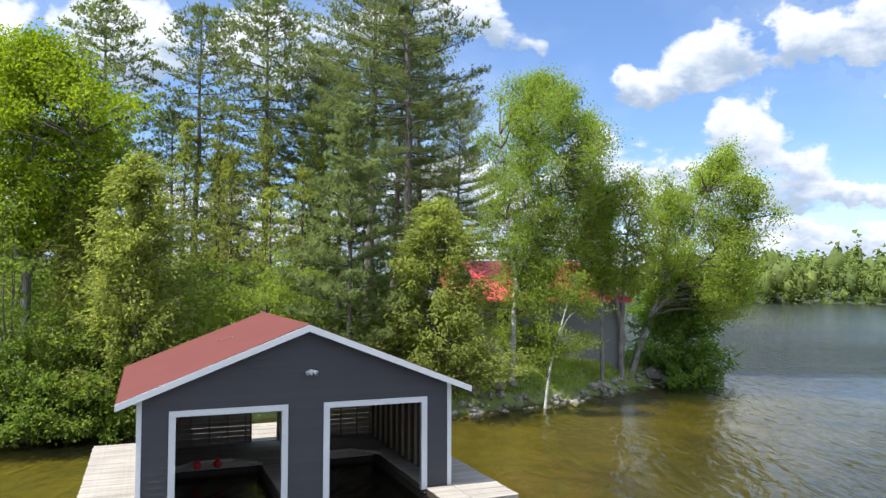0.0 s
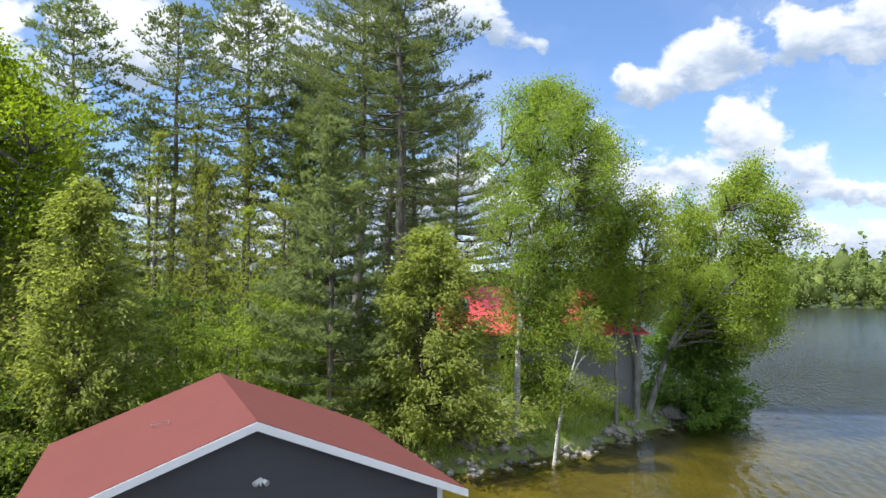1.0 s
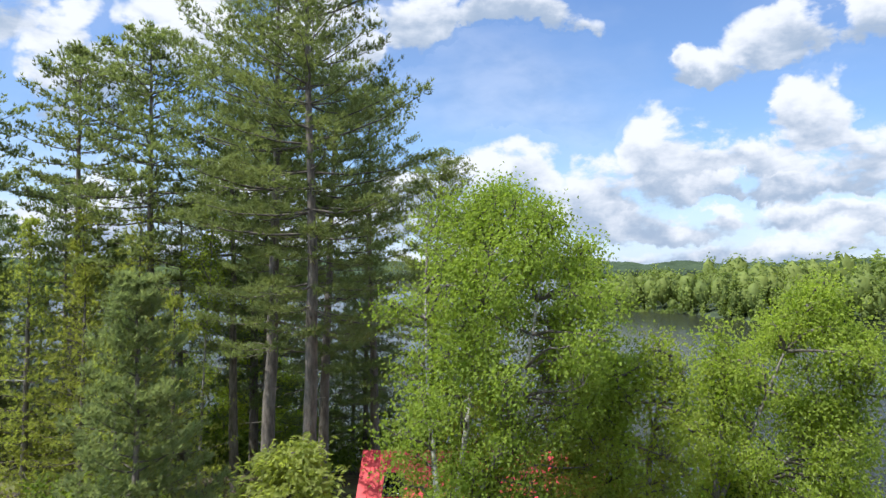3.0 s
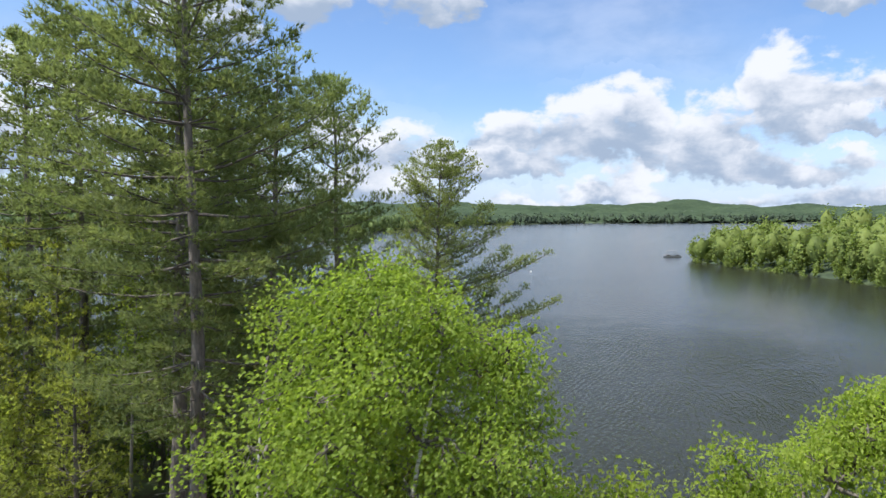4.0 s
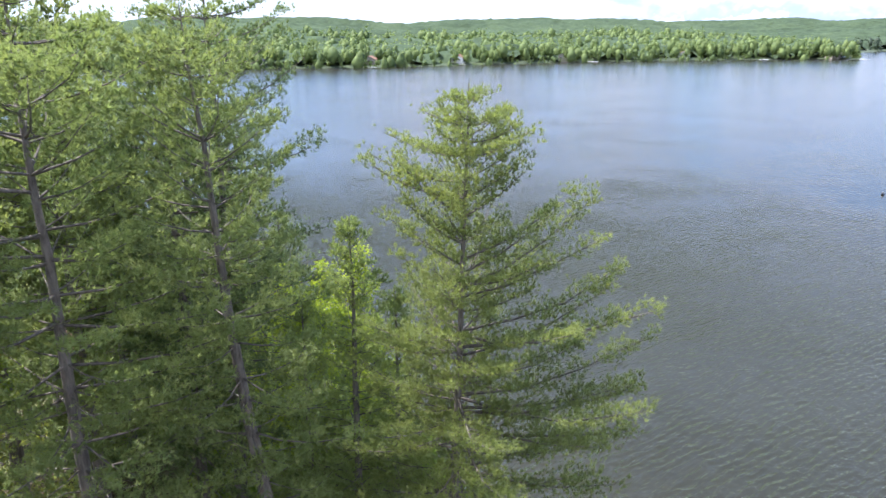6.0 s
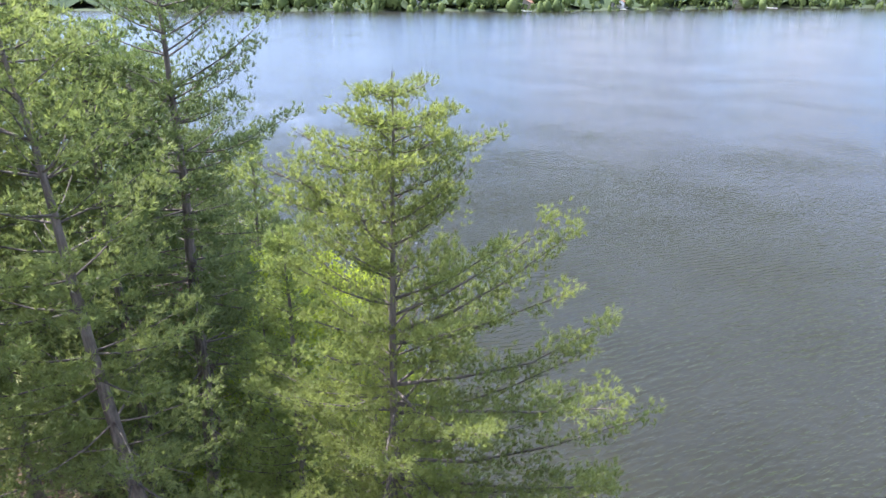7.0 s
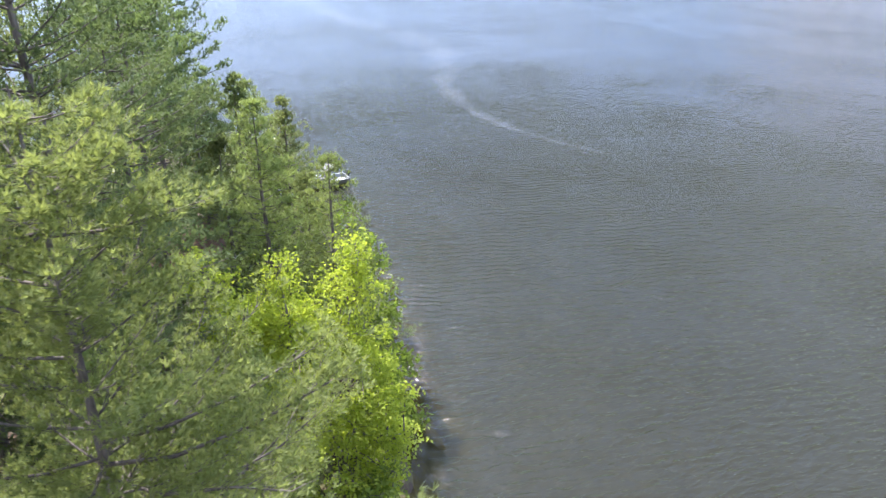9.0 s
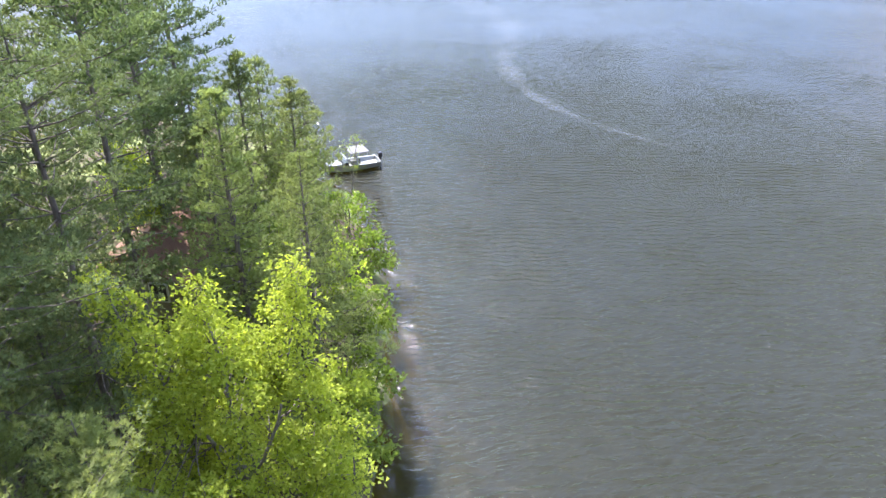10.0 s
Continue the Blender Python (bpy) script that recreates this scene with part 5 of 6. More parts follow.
for k, (x, y, h, r, mat) in enumerate(SHRUBS):
    rg = np.random.default_rng(500 + k)
    lobes = [(rg.normal() * r * 0.35, rg.normal() * r * 0.35, h * q, r * (1.12 - 0.55 * q) * 0.72, r * (1.12 - 0.55 * q) * 0.72, h * 0.19) for q in (0.22, 0.36, 0.5, 0.64, 0.78, 0.88)]
    lobes += [(np.cos(a) * r * 0.7, np.sin(a) * r * 0.7, h * rg.uniform(0.2, 0.6), r * 0.5, r * 0.5, h * 0.16) for a in rg.uniform(0, 6.28, 4)]
    stems = [[(0, 0, -0.3), (rg.normal() * 0.3, rg.normal() * 0.3, h * 0.5), (rg.normal() * 0.5, rg.normal() * 0.5, h * 0.9)] for _ in range(3)]
    far = x < -20 or y > 58
    broadleaf("dense leafy green shrub on the shore" if mat is not MAPLE else "bright yellow-green leafy sapling", on_ground(x, y), stems, lobes, 0.18 if not far else 0.26,
              20 if not far else 9, 0.44, mat, TWIG, 600 + k, 0.05, 0.2, 0.32, False, "shrub", "shrubs under the trees", "shrub")

# ---- a streak of pollen on the lake ----
def make_pollen():
    way = np.array([(-190, 90), (-160, 97), (-140, 98), (-122, 105), (-107, 107), (-97, 104.5), (-84, 99.3), (-71, 98), (-61, 99.9), (-54, 103.3), (-47, 108)], float)
    half = np.array([2.0, 3.0, 3.6, 3.8, 3.6, 2.4, 1.8, 1.2, 0.8, 0.6, 0.3])
    u = np.linspace(0, 1, len(way))
    uu = np.linspace(0, 1, 90)
    p = np.stack([np.interp(uu, u, way[:, 0]), np.interp(uu, u, way[:, 1])], -1)
    for _ in range(8):
        p[1:-1] = (p[:-2] + 2 * p[1:-1] + p[2:]) / 4
    d = unit(np.gradient(p, axis=0))
    nrm = np.stack([-d[:, 1], d[:, 0]], -1)
    w = np.interp(uu, u, half) * (1 + 0.25 * np.sin(uu * 60) + 0.2 * np.sin(uu * 131))
    across = np.linspace(-1, 1, 9)
    xy = p[:, None] + nrm[:, None] * (across[None] * w[:, None])[..., None]
    v = np.concatenate([xy, np.full(xy.shape[:2] + (1,), 0.012)], -1).reshape(-1, 3)
    i = (np.arange(89)[:, None] * 9 + np.arange(8)[None]).reshape(-1)
    me = raw_mesh("pollen_streak", v, np.stack([i, i + 1, i + 10, i + 9], -1), [POLLEN], True)
    soft = np.clip(1 - across ** 2, 0, 1)[None] * np.clip(np.minimum(uu, 1 - uu) * 12, 0, 1)[:, None]
    me.attributes.new("thin", "FLOAT", "POINT").data.foreach_set("value", soft.reshape(-1).astype(np.float32))
    tagged(new("pollen_streak", me), "pale winding streak of pollen film on the lake", "water film", kind="stuff")


make_pollen()

# ---- boathouse ----
BH = (-3.53, 19.23, 0.0)
BH_TURN = 21.86
EAVE, PEAK, DECK = 3.12, 4.88, 0.42
LEFT_GATE, RIGHT_GATE = (-3.17, -0.62), (0.62, 3.18)
GATE_TOP = 2.73


def make_boathouse():
    house = thing("boathouse", "charcoal boathouse with red roof and white trim on a dock", "boathouse", BH, BH_TURN)
    slope = (PEAK - EAVE) / 4.5

    def roof_z(x):
        return PEAK - abs(x) * slope

    # walls behind the boards
    def wall_piece(name, x0, x1, y0, y1, z0, z1):
        part(name, box(x0, x1, y0, y1, z0, z1), SIDING, house)

    frontw = part("front_wall", prism([(-4.0, 0.3), (LEFT_GATE[0], 0.3), (LEFT_GATE[0], GATE_TOP), (LEFT_GATE[1], GATE_TOP), (LEFT_GATE[1], 0.3), (RIGHT_GATE[0], 0.3),
                                       (RIGHT_GATE[0], GATE_TOP), (RIGHT_GATE[1], GATE_TOP), (RIGHT_GATE[1], 0.3), (4.0, 0.3), (4.0, roof_z(4.0) - 0.1), (0, PEAK - 0.1),
                                       (-4.0, roof_z(4.0) - 0.1)], 0.03, 0.13), SIDING, house, "charcoal gable wall with two boat openings")
    # unseen blocks added below the walls to stop sun reaching the slip bed
    for x0, x1 in ((-4.0, -3.3), (-0.5, 0.5), (3.3, 4.0)):
        part("crib", box(x0, x1, 0.16, 7.58, -2.6, 0.16), DARK_WOOD, house, "timber block added under the walls to keep sunlight out")
    part("crib", box(-3.29, -0.51, 5.05, 7.57, -2.6, 0.155), DARK_WOOD, house)
    part("crib", box(0.51, 3.29, 5.05, 7.57, -2.6, 0.155), DARK_WOOD, house)
    # lap boards of the front, cut round the openings
    z, course = 0.42, 0.155
    rows = []
    while z < PEAK - 0.16:
        half = min(4.0, (PEAK - 0.12 - (z + course)) / slope)
        spans = [(-half, half)]
        if z < GATE_TOP + 0.15:
            spans = []
            for a, b in ((-4.0, LEFT_GATE[0] - 0.15), (LEFT_GATE[1] + 0.15, RIGHT_GATE[0] - 0.15), (RIGHT_GATE[1] + 0.15, 4.0)):
                spans.append((a, b))
        for a, b in spans:
            if b - a > 0.08:
                rows.append((a, b, z))
        z += course
    for a, b, z in rows:
        bm = bmesh.new()
        v = [bm.verts.new(p) for p in ((a, 0.028, z), (b, 0.028, z), (b, 0.006, z), (a, 0.006, z), (a, 0.028, z + course + 0.01), (b, 0.028, z + course + 0.01),
                                       (b, 0.020, z + course + 0.01), (a, 0.020, z + course + 0.01))]
        for f in ((0, 1, 2, 3), (7, 6, 5, 4), (3, 2, 6, 7), (1, 5, 6, 2), (0, 3, 7, 4)):
            bm.faces.new([v[i] for i in f])
        part("board", bm, SIDING, frontw)
    for x0, x1 in ((-4.0, -3.88), (3.88, 4.0)):
        sidew = part("side_wall", box(x0, x1, 0.13, 7.6, 0.3, roof_z(4.0) - 0.08), SIDING, house)
        sgn = -1 if x0 < 0 else 1
        z = 0.42
        while z < 2.9:
            part("board", box(min(sgn * 4.002, sgn * 4.024), max(sgn * 4.002, sgn * 4.024), 0.13, 7.6, z, z + 0.148), SIDING, sidew)
            z += course
    # the open frame of the side walls inside
    for x in (-3.84, 3.84):
        for y in np.arange(0.5, 7.5, 0.61):
            part("stud", box(x - 0.04, x + 0.04, y - 0.02, y + 0.02, 0.45, roof_z(4.0) - 0.1), STUD_WOOD, house)
    # rear wall: weathered boards with daylight between them, an open doorway
    rear = part("rear_wall", prism([(-4.0, 3.0), (4.0, 3.0), (4.0, roof_z(4.0) - 0.1), (0, PEAK - 0.1), (-4.0, roof_z(4.0) - 0.1)], 7.5, 7.6), BOARD_WOOD, house,
                "bare boarded rear wall with an open doorway")
    z = 0.34
    while z < 2.98:
        top = min(z + 0.172, 2.99)
        for a, b in (((-4.0, -0.38), (0.48, 4.0)) if z < 2.5 else ((-4.0, 4.0),)):
            part("board", box(a, b, 7.51, 7.545, z, top - 0.012), BOARD_WOOD, rear)
        z += 0.172
    for x in list(np.arange(-3.6, -0.45, 0.6)) + [-0.42, 0.52] + list(np.arange(1.0, 3.8, 0.6)):
        part("stud", box(x - 0.02, x + 0.02, 7.42, 7.5, 0.45, min(roof_z(x), 3.2) - 0.15), STUD_WOOD, house)
    for x0, x1, z0, z1 in ((-3.2, -2.2, 0.5, 2.4), (1.2, 2.4, 0.5, 2.4)):
        part("brace", rod((x0, 7.40, z0), (x1, 7.40, z1), 0.035, 4), STUD_WOOD, house)
    for y in (1.6, 3.2, 4.8, 6.4):
        part("tie_beam", box(-3.9, 3.9, y - 0.03, y + 0.03, 2.92, 3.06), STUD_WOOD, house)
    # trim
    for x in (-4.06, 3.94):
        part("corner_board", box(x, x + 0.12, -0.012, 0.10, 0.36, roof_z(4.0) - 0.02, 0.004), WHITE_TRIM, house)
    for a, b in (LEFT_GATE, RIGHT_GATE):
        gate = part("gate_frame", box(a - 0.16, b + 0.16, -0.02, 0.14, GATE_TOP, GATE_TOP + 0.15, 0.004), WHITE_TRIM, house, "white boards round a boat opening")
        part("jamb", box(a - 0.16, a, -0.022, 0.142, 0.36, GATE_TOP - 0.001, 0.004), WHITE_TRIM, gate)
        part("jamb", box(b, b + 0.16, -0.022, 0.142, 0.36, GATE_TOP - 0.001, 0.004), WHITE_TRIM, gate)
    # roof: two slabs and their fascia boards
    length0, length1 = -0.32, 7.92
    for s in (-1, 1):
        n = Vector((s * slope, 0, 1)).normalized()
        slab = prism([(0, PEAK - 0.02), (s * 4.5, EAVE - 0.02), (s * 4.5, EAVE + 0.06), (0, PEAK + 0.07)], length0, length1)
        roof = part("roof", slab, ROOF_RED, house, "sun-faded red roof slope")
        part("fascia", prism([(0, PEAK - 0.13), (s * 4.53, EAVE - 0.13), (s * 4.53, EAVE + 0.035), (0, PEAK + 0.045)], length0 - 0.03, length0 - 0.002), WHITE_TRIM, roof, "white fascia board")
        part("fascia", prism([(0, PEAK - 0.13), (s * 4.53, EAVE - 0.13), (s * 4.53, EAVE + 0.035), (0, PEAK + 0.045)], length1 + 0.002, length1 + 0.03), WHITE_TRIM, roof, "white fascia board")
        x = s * 4.5
        part("gutter_board", box(min(x, x + s * 0.028), max(x, x + s * 0.028), length0, length1, EAVE - 0.13, EAVE + 0.03), ROOF_RED, roof)
    return house


make_boathouse()


def bh_point(x, y, z=0.0):
    return pose(*BH, 0, 0, BH_TURN) @ Vector((x, y, z))


def make_floodlight():
    p = bh_point(0.12, -0.01, 3.70)
    lamp = thing("floodlight", "white twin-head floodlight under the boathouse gable", "lamp", p, BH_TURN)
    part("base_plate", rod((0, 0.01, 0), (0, -0.05, 0), 0.075, 16), PLASTIC_WHITE, lamp)
    for s in (-1, 1):
        head = part("lamp_head", rod((s * 0.07, -0.06, 0.0), (s * 0.17, -0.19, -0.05), 0.055, 14, r2=0.085), PLASTIC_WHITE, lamp)
        part("lens", rod((s * 0.171, -0.191, -0.051), (s * 0.176, -0.198, -0.053), 0.074, 14), GLASS, head)
    part("sensor", rod((0, -0.05, -0.03), (0, -0.09, -0.13), 0.03, 10), PLASTIC_WHITE, lamp)
    lamp.scale = (0.72, 0.72, 0.72)


make_floodlight()


def make_roof_rope():
    """A short loose end of cable lying on the left slope."""
    pile = Pile()
    s = np.linspace(0, 1, 14)
    slope = (PEAK - EAVE) / 4.5
    x = -1.55 - 0.35 * s + 0.1 * np.sin(s * 7)
    y = 3.0 + 0.9 * s + 0.12 * np.sin(s * 9)
    z = PEAK + 0.09 - np.abs(x) * slope + 0.02 + 0.05 * np.sin(s * 3.1)
    pts = np.array([bh_point(a, b, c) for a, b, c in zip(x, y, z)])
    pile.tube(pts, np.full(14, 0.008), 6)
    ob = new("cable_end", pile.mesh("cable_end", CANVAS, True))
    tagged(ob, "loose pale cable end lying on the red roof", "cable")


make_roof_rope()


def deck_run(thing_ob, x0, x1, y0, y1, along="y", gap=0.012, width=0.14, z=DECK, seed=3, mat=None):
    """Planks side by side over a run of deck, each its own piece."""
    rg = random.Random(seed)
    cache = {}
    a, b = (y0, y1) if along == "y" else (x0, x1)
    t = a
    while t < b - 0.05:
        w = min(width, b - t)
        long_ = (x1 - x0) if along == "y" else (y1 - y0)
        key = round(w, 3)
        if key not in cache:
            bm = box(-long_ / 2, long_ / 2, 0, w - gap, -0.036, 0, 0.006) if along == "y" else box(0, w - gap, -long_ / 2, long_ / 2, -0.036, 0, 0.006)
            me = bpy.data.meshes.new("plank")
            bm.to_mesh(me)
            bm.free()
            me.materials.append(mat or DOCK_WOOD)
            cache[key] = me
        ob = new("plank", cache[key])
        ob.parent = thing_ob
        at = ((x0 + x1) / 2 + rg.uniform(-0.015, 0.015), t, z + rg.uniform(-0.004, 0.004)) if along == "y" else (t, (y0 + y1) / 2 + rg.uniform(-0.015, 0.015), z + rg.uniform(-0.004, 0.004))
        ob.matrix_basis = pose(*at, 0, 0, rg.uniform(-0.25, 0.25))
        t += width


def make_docks():
    def dock(label, runs, posts, cribs):
        d = thing("dock", label, "dock", BH, BH_TURN, "docks of the boathouse")
        for k, (x0, x1, y0, y1, along) in enumerate(runs):
            deck_run(d, x0, x1, y0, y1, along, seed=5 + k)
            for x in ((x0 + 0.05, x1 - 0.05)):
                part("joist", box(x - 0.03, x + 0.03, y0 + 0.02, y1 - 0.02, DECK - 0.23, DECK - 0.045), DARK_WOOD, d)
            part("rim_board", box(x0 + 0.02, x1 - 0.02, y0 - 0.002, y0 + 0.03, DECK - 0.22, DECK - 0.043), DOCK_WOOD, d)
            part("rim_board", box(x0 + 0.02, x1 - 0.02, y1 - 0.03, y1 + 0.002, DECK - 0.22, DECK - 0.043), DOCK_WOOD, d)
        for x, y in posts:
            part("post", rod((x, y, -2.6), (x, y, DECK - 0.05), 0.09, 10), DARK_WOOD, d)

    dock("sun-bleached plank dock along the boathouse wall", [(-5.46, -4.07, -2.2, 8.9, "y")], [(-5.3, y) for y in (-2, 1.6, 5.2, 8.7)] + [(-4.2, y) for y in (-2, 8.7)], ())
    dock("weathered plank dock with a shaded side walk", [(4.07, 5.36, -1.55, 7.4, "y"), (3.3, 4.05, -1.55, -0.03, "y")], [(5.2, y) for y in (-1.4, 1.6, 4.4, 7.2)] + [(3.4, -1.4)], ())
    dock("grey plank walkway inside round two boat slips", [(3.3, 3.86, 0.16, 5.0, "y"), (-0.5, 0.5, 0.16, 5.0, "y"), (-3.86, -3.3, 0.16, 5.0, "y"), (-3.86, 3.86, 5.02, 7.48, "y")],
         [(x, y) for x in (-3.4, -0.4, 0.4, 3.4) for y in (0.4, 2.6, 5.0)], ())
    dock("plank landing behind the open rear door", [(-2.2, 4.0, 8.92, 11.0, "y"), (-1.4, 1.4, 7.62, 8.9, "y")], [(-2.0, 10.8), (3.8, 10.8)], ())
    # slip bumpers: corner timbers of the slips
    for gx0, gx1 in ((-3.28, -0.52), (0.52, 3.28)):
        rail = thing("slip_bumper", "dark timber bumper at the head of a boat slip", "bumper", BH, BH_TURN, "slip bumpers")
        for a, b in (((gx0, 4.1), (gx0 + 0.75, 4.95)), ((gx1, 4.1), (gx1 - 0.75, 4.95))):
            part("corner_timber", rod((a[0], a[1], DECK + 0.05), (b[0], b[1], DECK + 0.05), 0.055, 6), DOCK_WOOD, rail)
        part("head_timber", box(gx0 + 0.72, gx1 - 0.72, 4.9, 5.0, DECK + 0.001, DECK + 0.1, 0.01), DOCK_WOOD, rail)
    for x in (-2.35, -1.75):
        f = thing("fender", "red ball fender hanging at the head of the slip", "fender", bh_point(x, 4.84, DECK - 0.02), BH_TURN, "fenders")
        bm = bmesh.new()
        bmesh.ops.create_icosphere(bm, subdivisions=2, radius=0.13)
        part("ball", bm, BUOY_RED, f)
        part("eye", rod((0, 0, 0.11), (0, 0, 0.2), 0.03, 8), BUOY_RED, f)


make_docks()


# ---- cottage with the red roof ----
def make_cottage():
    c = thing("cottage", "grey cottage with bright red metal roof among trees", "house", (5.2, 46.2, 2.0), 2.0)
    x0, x1, y0, y1, ev, rg = -4.9, 5.3, -2.6, 3.0, 3.0, 5.4
    yr = (y0 + y1) / 2
    body = part("wall", box(x0, x1, y0, y1, 0.9, ev), COTTAGE_WALL, c, "grey boarded wall")
    part("entry_wall", box(x0 - 0.004, x0 + 2.0, y0 - 0.03, y0 - 0.003, 0.5, ev - 0.02), COTTAGE_PALE, c, "pale painted entry front")
    part("base_wall", box(x0 + 0.02, x1 - 0.02, y0 + 0.02, y1 - 0.02, -1.4, 0.898), COTTAGE_WALL, c, "dark grey boarded base")
    for x in (x0 - 0.02, x1 - 0.1):
        part("corner_board", box(x, x + 0.12, y0 - 0.02, y0 + 0.1, -1.2, ev), WHITE_TRIM, c)
    # roof: gable at one end, hip at the other
    def sheet(pts, label):
        bm = bmesh.new()
        top = [bm.verts.new(p) for p in pts]
        low = [bm.verts.new((p[0], p[1], p[2] - 0.09)) for p in pts]
        bm.faces.new(top)
        bm.faces.new(low[::-1])
        for i in range(len(pts)):
            bm.faces.new((top[i], low[i], low[(i + 1) % len(pts)], top[(i + 1) % len(pts)]))
        bmesh.ops.recalc_face_normals(bm, faces=bm.faces[:])
        return part("roof", bm, COTTAGE_RED, c, label)
    o = 0.5
    hip = x1 - 2.2
    frontr = sheet([(x0 - o, y0 - o, ev), (x1 + o, y0 - o, ev), (hip, yr, rg), (x0 - o, yr, rg)], "bright red metal roof slope")
    sheet([(x1 + o, y1 + o, ev), (x0 - o, y1 + o, ev), (x0 - o, yr, rg), (hip, yr, rg)], "bright red metal roof slope")
    sheet([(x1 + o, y0 - o, ev), (x1 + o, y1 + o, ev), (hip, yr, rg)], "bright red hipped roof end")
    rise = (rg - ev) / (yr - y0 + o)
    for x in np.arange(x0 - o + 0.4, hip, 0.4):
        bm = bmesh.new()
        rod((x, y0 - o, ev + 0.012), (x, yr, rg + 0.012), 0.016, 4, bm)
        part("seam", bm, COTTAGE_RED, frontr)
    # gable end triangle
    bm = bmesh.new()
    v = [bm.verts.new(p) for p in ((x0 + 0.05, y0, ev), (x0 + 0.05, y1, ev), (x0 + 0.05, yr, rg - 0.1), (x0 + 0.15, y0, ev), (x0 + 0.15, y1, ev), (x0 + 0.15, yr, rg - 0.1))]
    for f in ((0, 1, 2), (5, 4, 3), (0, 3, 4, 1), (1, 4, 5, 2), (2, 5, 3, 0)):
        bm.faces.new([v[i] for i in f])
    part("gable", bm, COTTAGE_PALE, c)
    # skylight, windows, door
    ym, zm = y0 - o + 1.9, ev + 1.9 * rise
    tilt = math.degrees(math.atan(rise))
    sky = part("skylight", box(-0.4, 0.4, -0.55, 0.55, 0.0, 0.09, 0.01, m=pose(x0 + 0.9, ym, zm, tilt)), BLACK_PLASTIC, c, "dark framed roof window")
    part("pane", box(-0.33, 0.33, -0.48, 0.48, 0.094, 0.1, m=pose(x0 + 0.9, ym, zm, tilt)), GLASS, sky)
    for x in (-4.0, -1.6):
        w = part("window", box(x - 0.5, x + 0.5, y0 - 0.07, y0 - 0.002, 1.4, 2.5, 0.006), WHITE_TRIM, c, "white framed window")
        part("pane", box(x - 0.42, x + 0.42, y0 - 0.084, y0 - 0.074, 1.48, 2.42), BLACK_PLASTIC, w, "dark window pane")
    # porch before the left end
    deck = part("porch_deck", box(x0 - 2.6, x0 - 0.02, y0 + 0.3, y1, 0.75, 0.9, 0.01), ROOF_RED, c, "red painted porch deck")
    for x in (x0 - 2.5, x0 - 1.3):
        part("porch_post", box(x - 0.05, x + 0.05, y0 + 0.35, y0 + 0.45, -1.2, 2.9), WHITE_TRIM, c)
    part("porch_rail", box(x0 - 2.6, x0 - 0.02, y0 + 0.36, y0 + 0.42, 1.72, 1.8), WHITE_TRIM, c)
    part("chimney", box(0.3, 0.85, yr + 0.5, yr + 1.05, ev + 1.0, rg + 0.7, 0.02), ROCK, c, "stone chimney")


make_cottage()


def small_house(label, at, turn, w, d, h, rise, wall_mat, roof_mat, name="cottage", group="", deck=True):
    c = thing(name, label, "house", at, turn, group)
    part("wall", box(-w / 2, w / 2, -d / 2, d / 2, -1.5, h), wall_mat, c)
    part("gable", prism([(-w / 2, h), (w / 2, h), (0, h + rise)], -d / 2, d / 2), wall_mat, c)
    for s in (-1, 1):
        k = rise / (w / 2)
        part("roof", prism([(0, h + rise + 0.02), (s * (w / 2 + 0.4), h - 0.4 * k + 0.02), (s * (w / 2 + 0.4), h - 0.4 * k + 0.14), (0, h + rise + 0.15)], -d / 2 - 0.4, d / 2 + 0.4), roof_mat, c)
    for x in (-w * 0.25, w * 0.25):
        win = part("window", box(x - 0.55, x + 0.55, -d / 2 - 0.06, -d / 2 - 0.003, 0.9, 2.1), WHITE_TRIM, c)
        part("pane", box(x - 0.45, x + 0.45, -d / 2 - 0.075, -d / 2 - 0.063, 1.0, 2.0), BLACK_PLASTIC, win)
    return c


small_house("brown-roofed cabin half hidden by the pines", (-30.0, 63.5, 2.4), 70, 5.0, 6.0, 2.3, 1.5, TAUPE_WALL, BROWN_ROOF, "cabin")

# far cottages and their docks on the other shore
for k, (x, y, turn, wm, rm) in enumerate([(-392, 262, 120, COTTAGE_PALE, BROWN_ROOF), (-372, 300, 125, WHITE_TRIM, COTTAGE_WALL), (-330, 352, 122, TAUPE_WALL, BROWN_ROOF),
                                          (-306, 405, 110, WHITE_TRIM, BROWN_ROOF), (-275, 478, 115, TAUPE_WALL, COTTAGE_WALL), (-230, 560, 120, WHITE_TRIM, BROWN_ROOF),
                                          (-156, 646, 150, TAUPE_WALL, COTTAGE_WALL)]):
    small_house("small far cottage at the water's edge", (x, y, 1.5), turn - 90, 8, 7, 2.8, 2.0, wm, rm, "cottage", "far cottages")
for k, (x, y, turn) in enumerate([(-258, 486, 25), (-318, 342, 30), (-300, 400, 20), (-185, 592, 40), (-135, 645, 60), (-395, 245, 30)]):
    d = thing("dock", "pale far dock on the other shore", "dock", (x, y, 0), turn, "far docks")
    part("deck", box(-3, 3, -1.6, 1.6, 0.35, 0.55, 0.02), COTTAGE_PALE, d)
    for a in (-2.7, 2.7):
        for b in (-1.4, 1.4):
            part("post", rod((a, b, -3), (a, b, 0.35), 0.12, 8), DARK_WOOD, d)


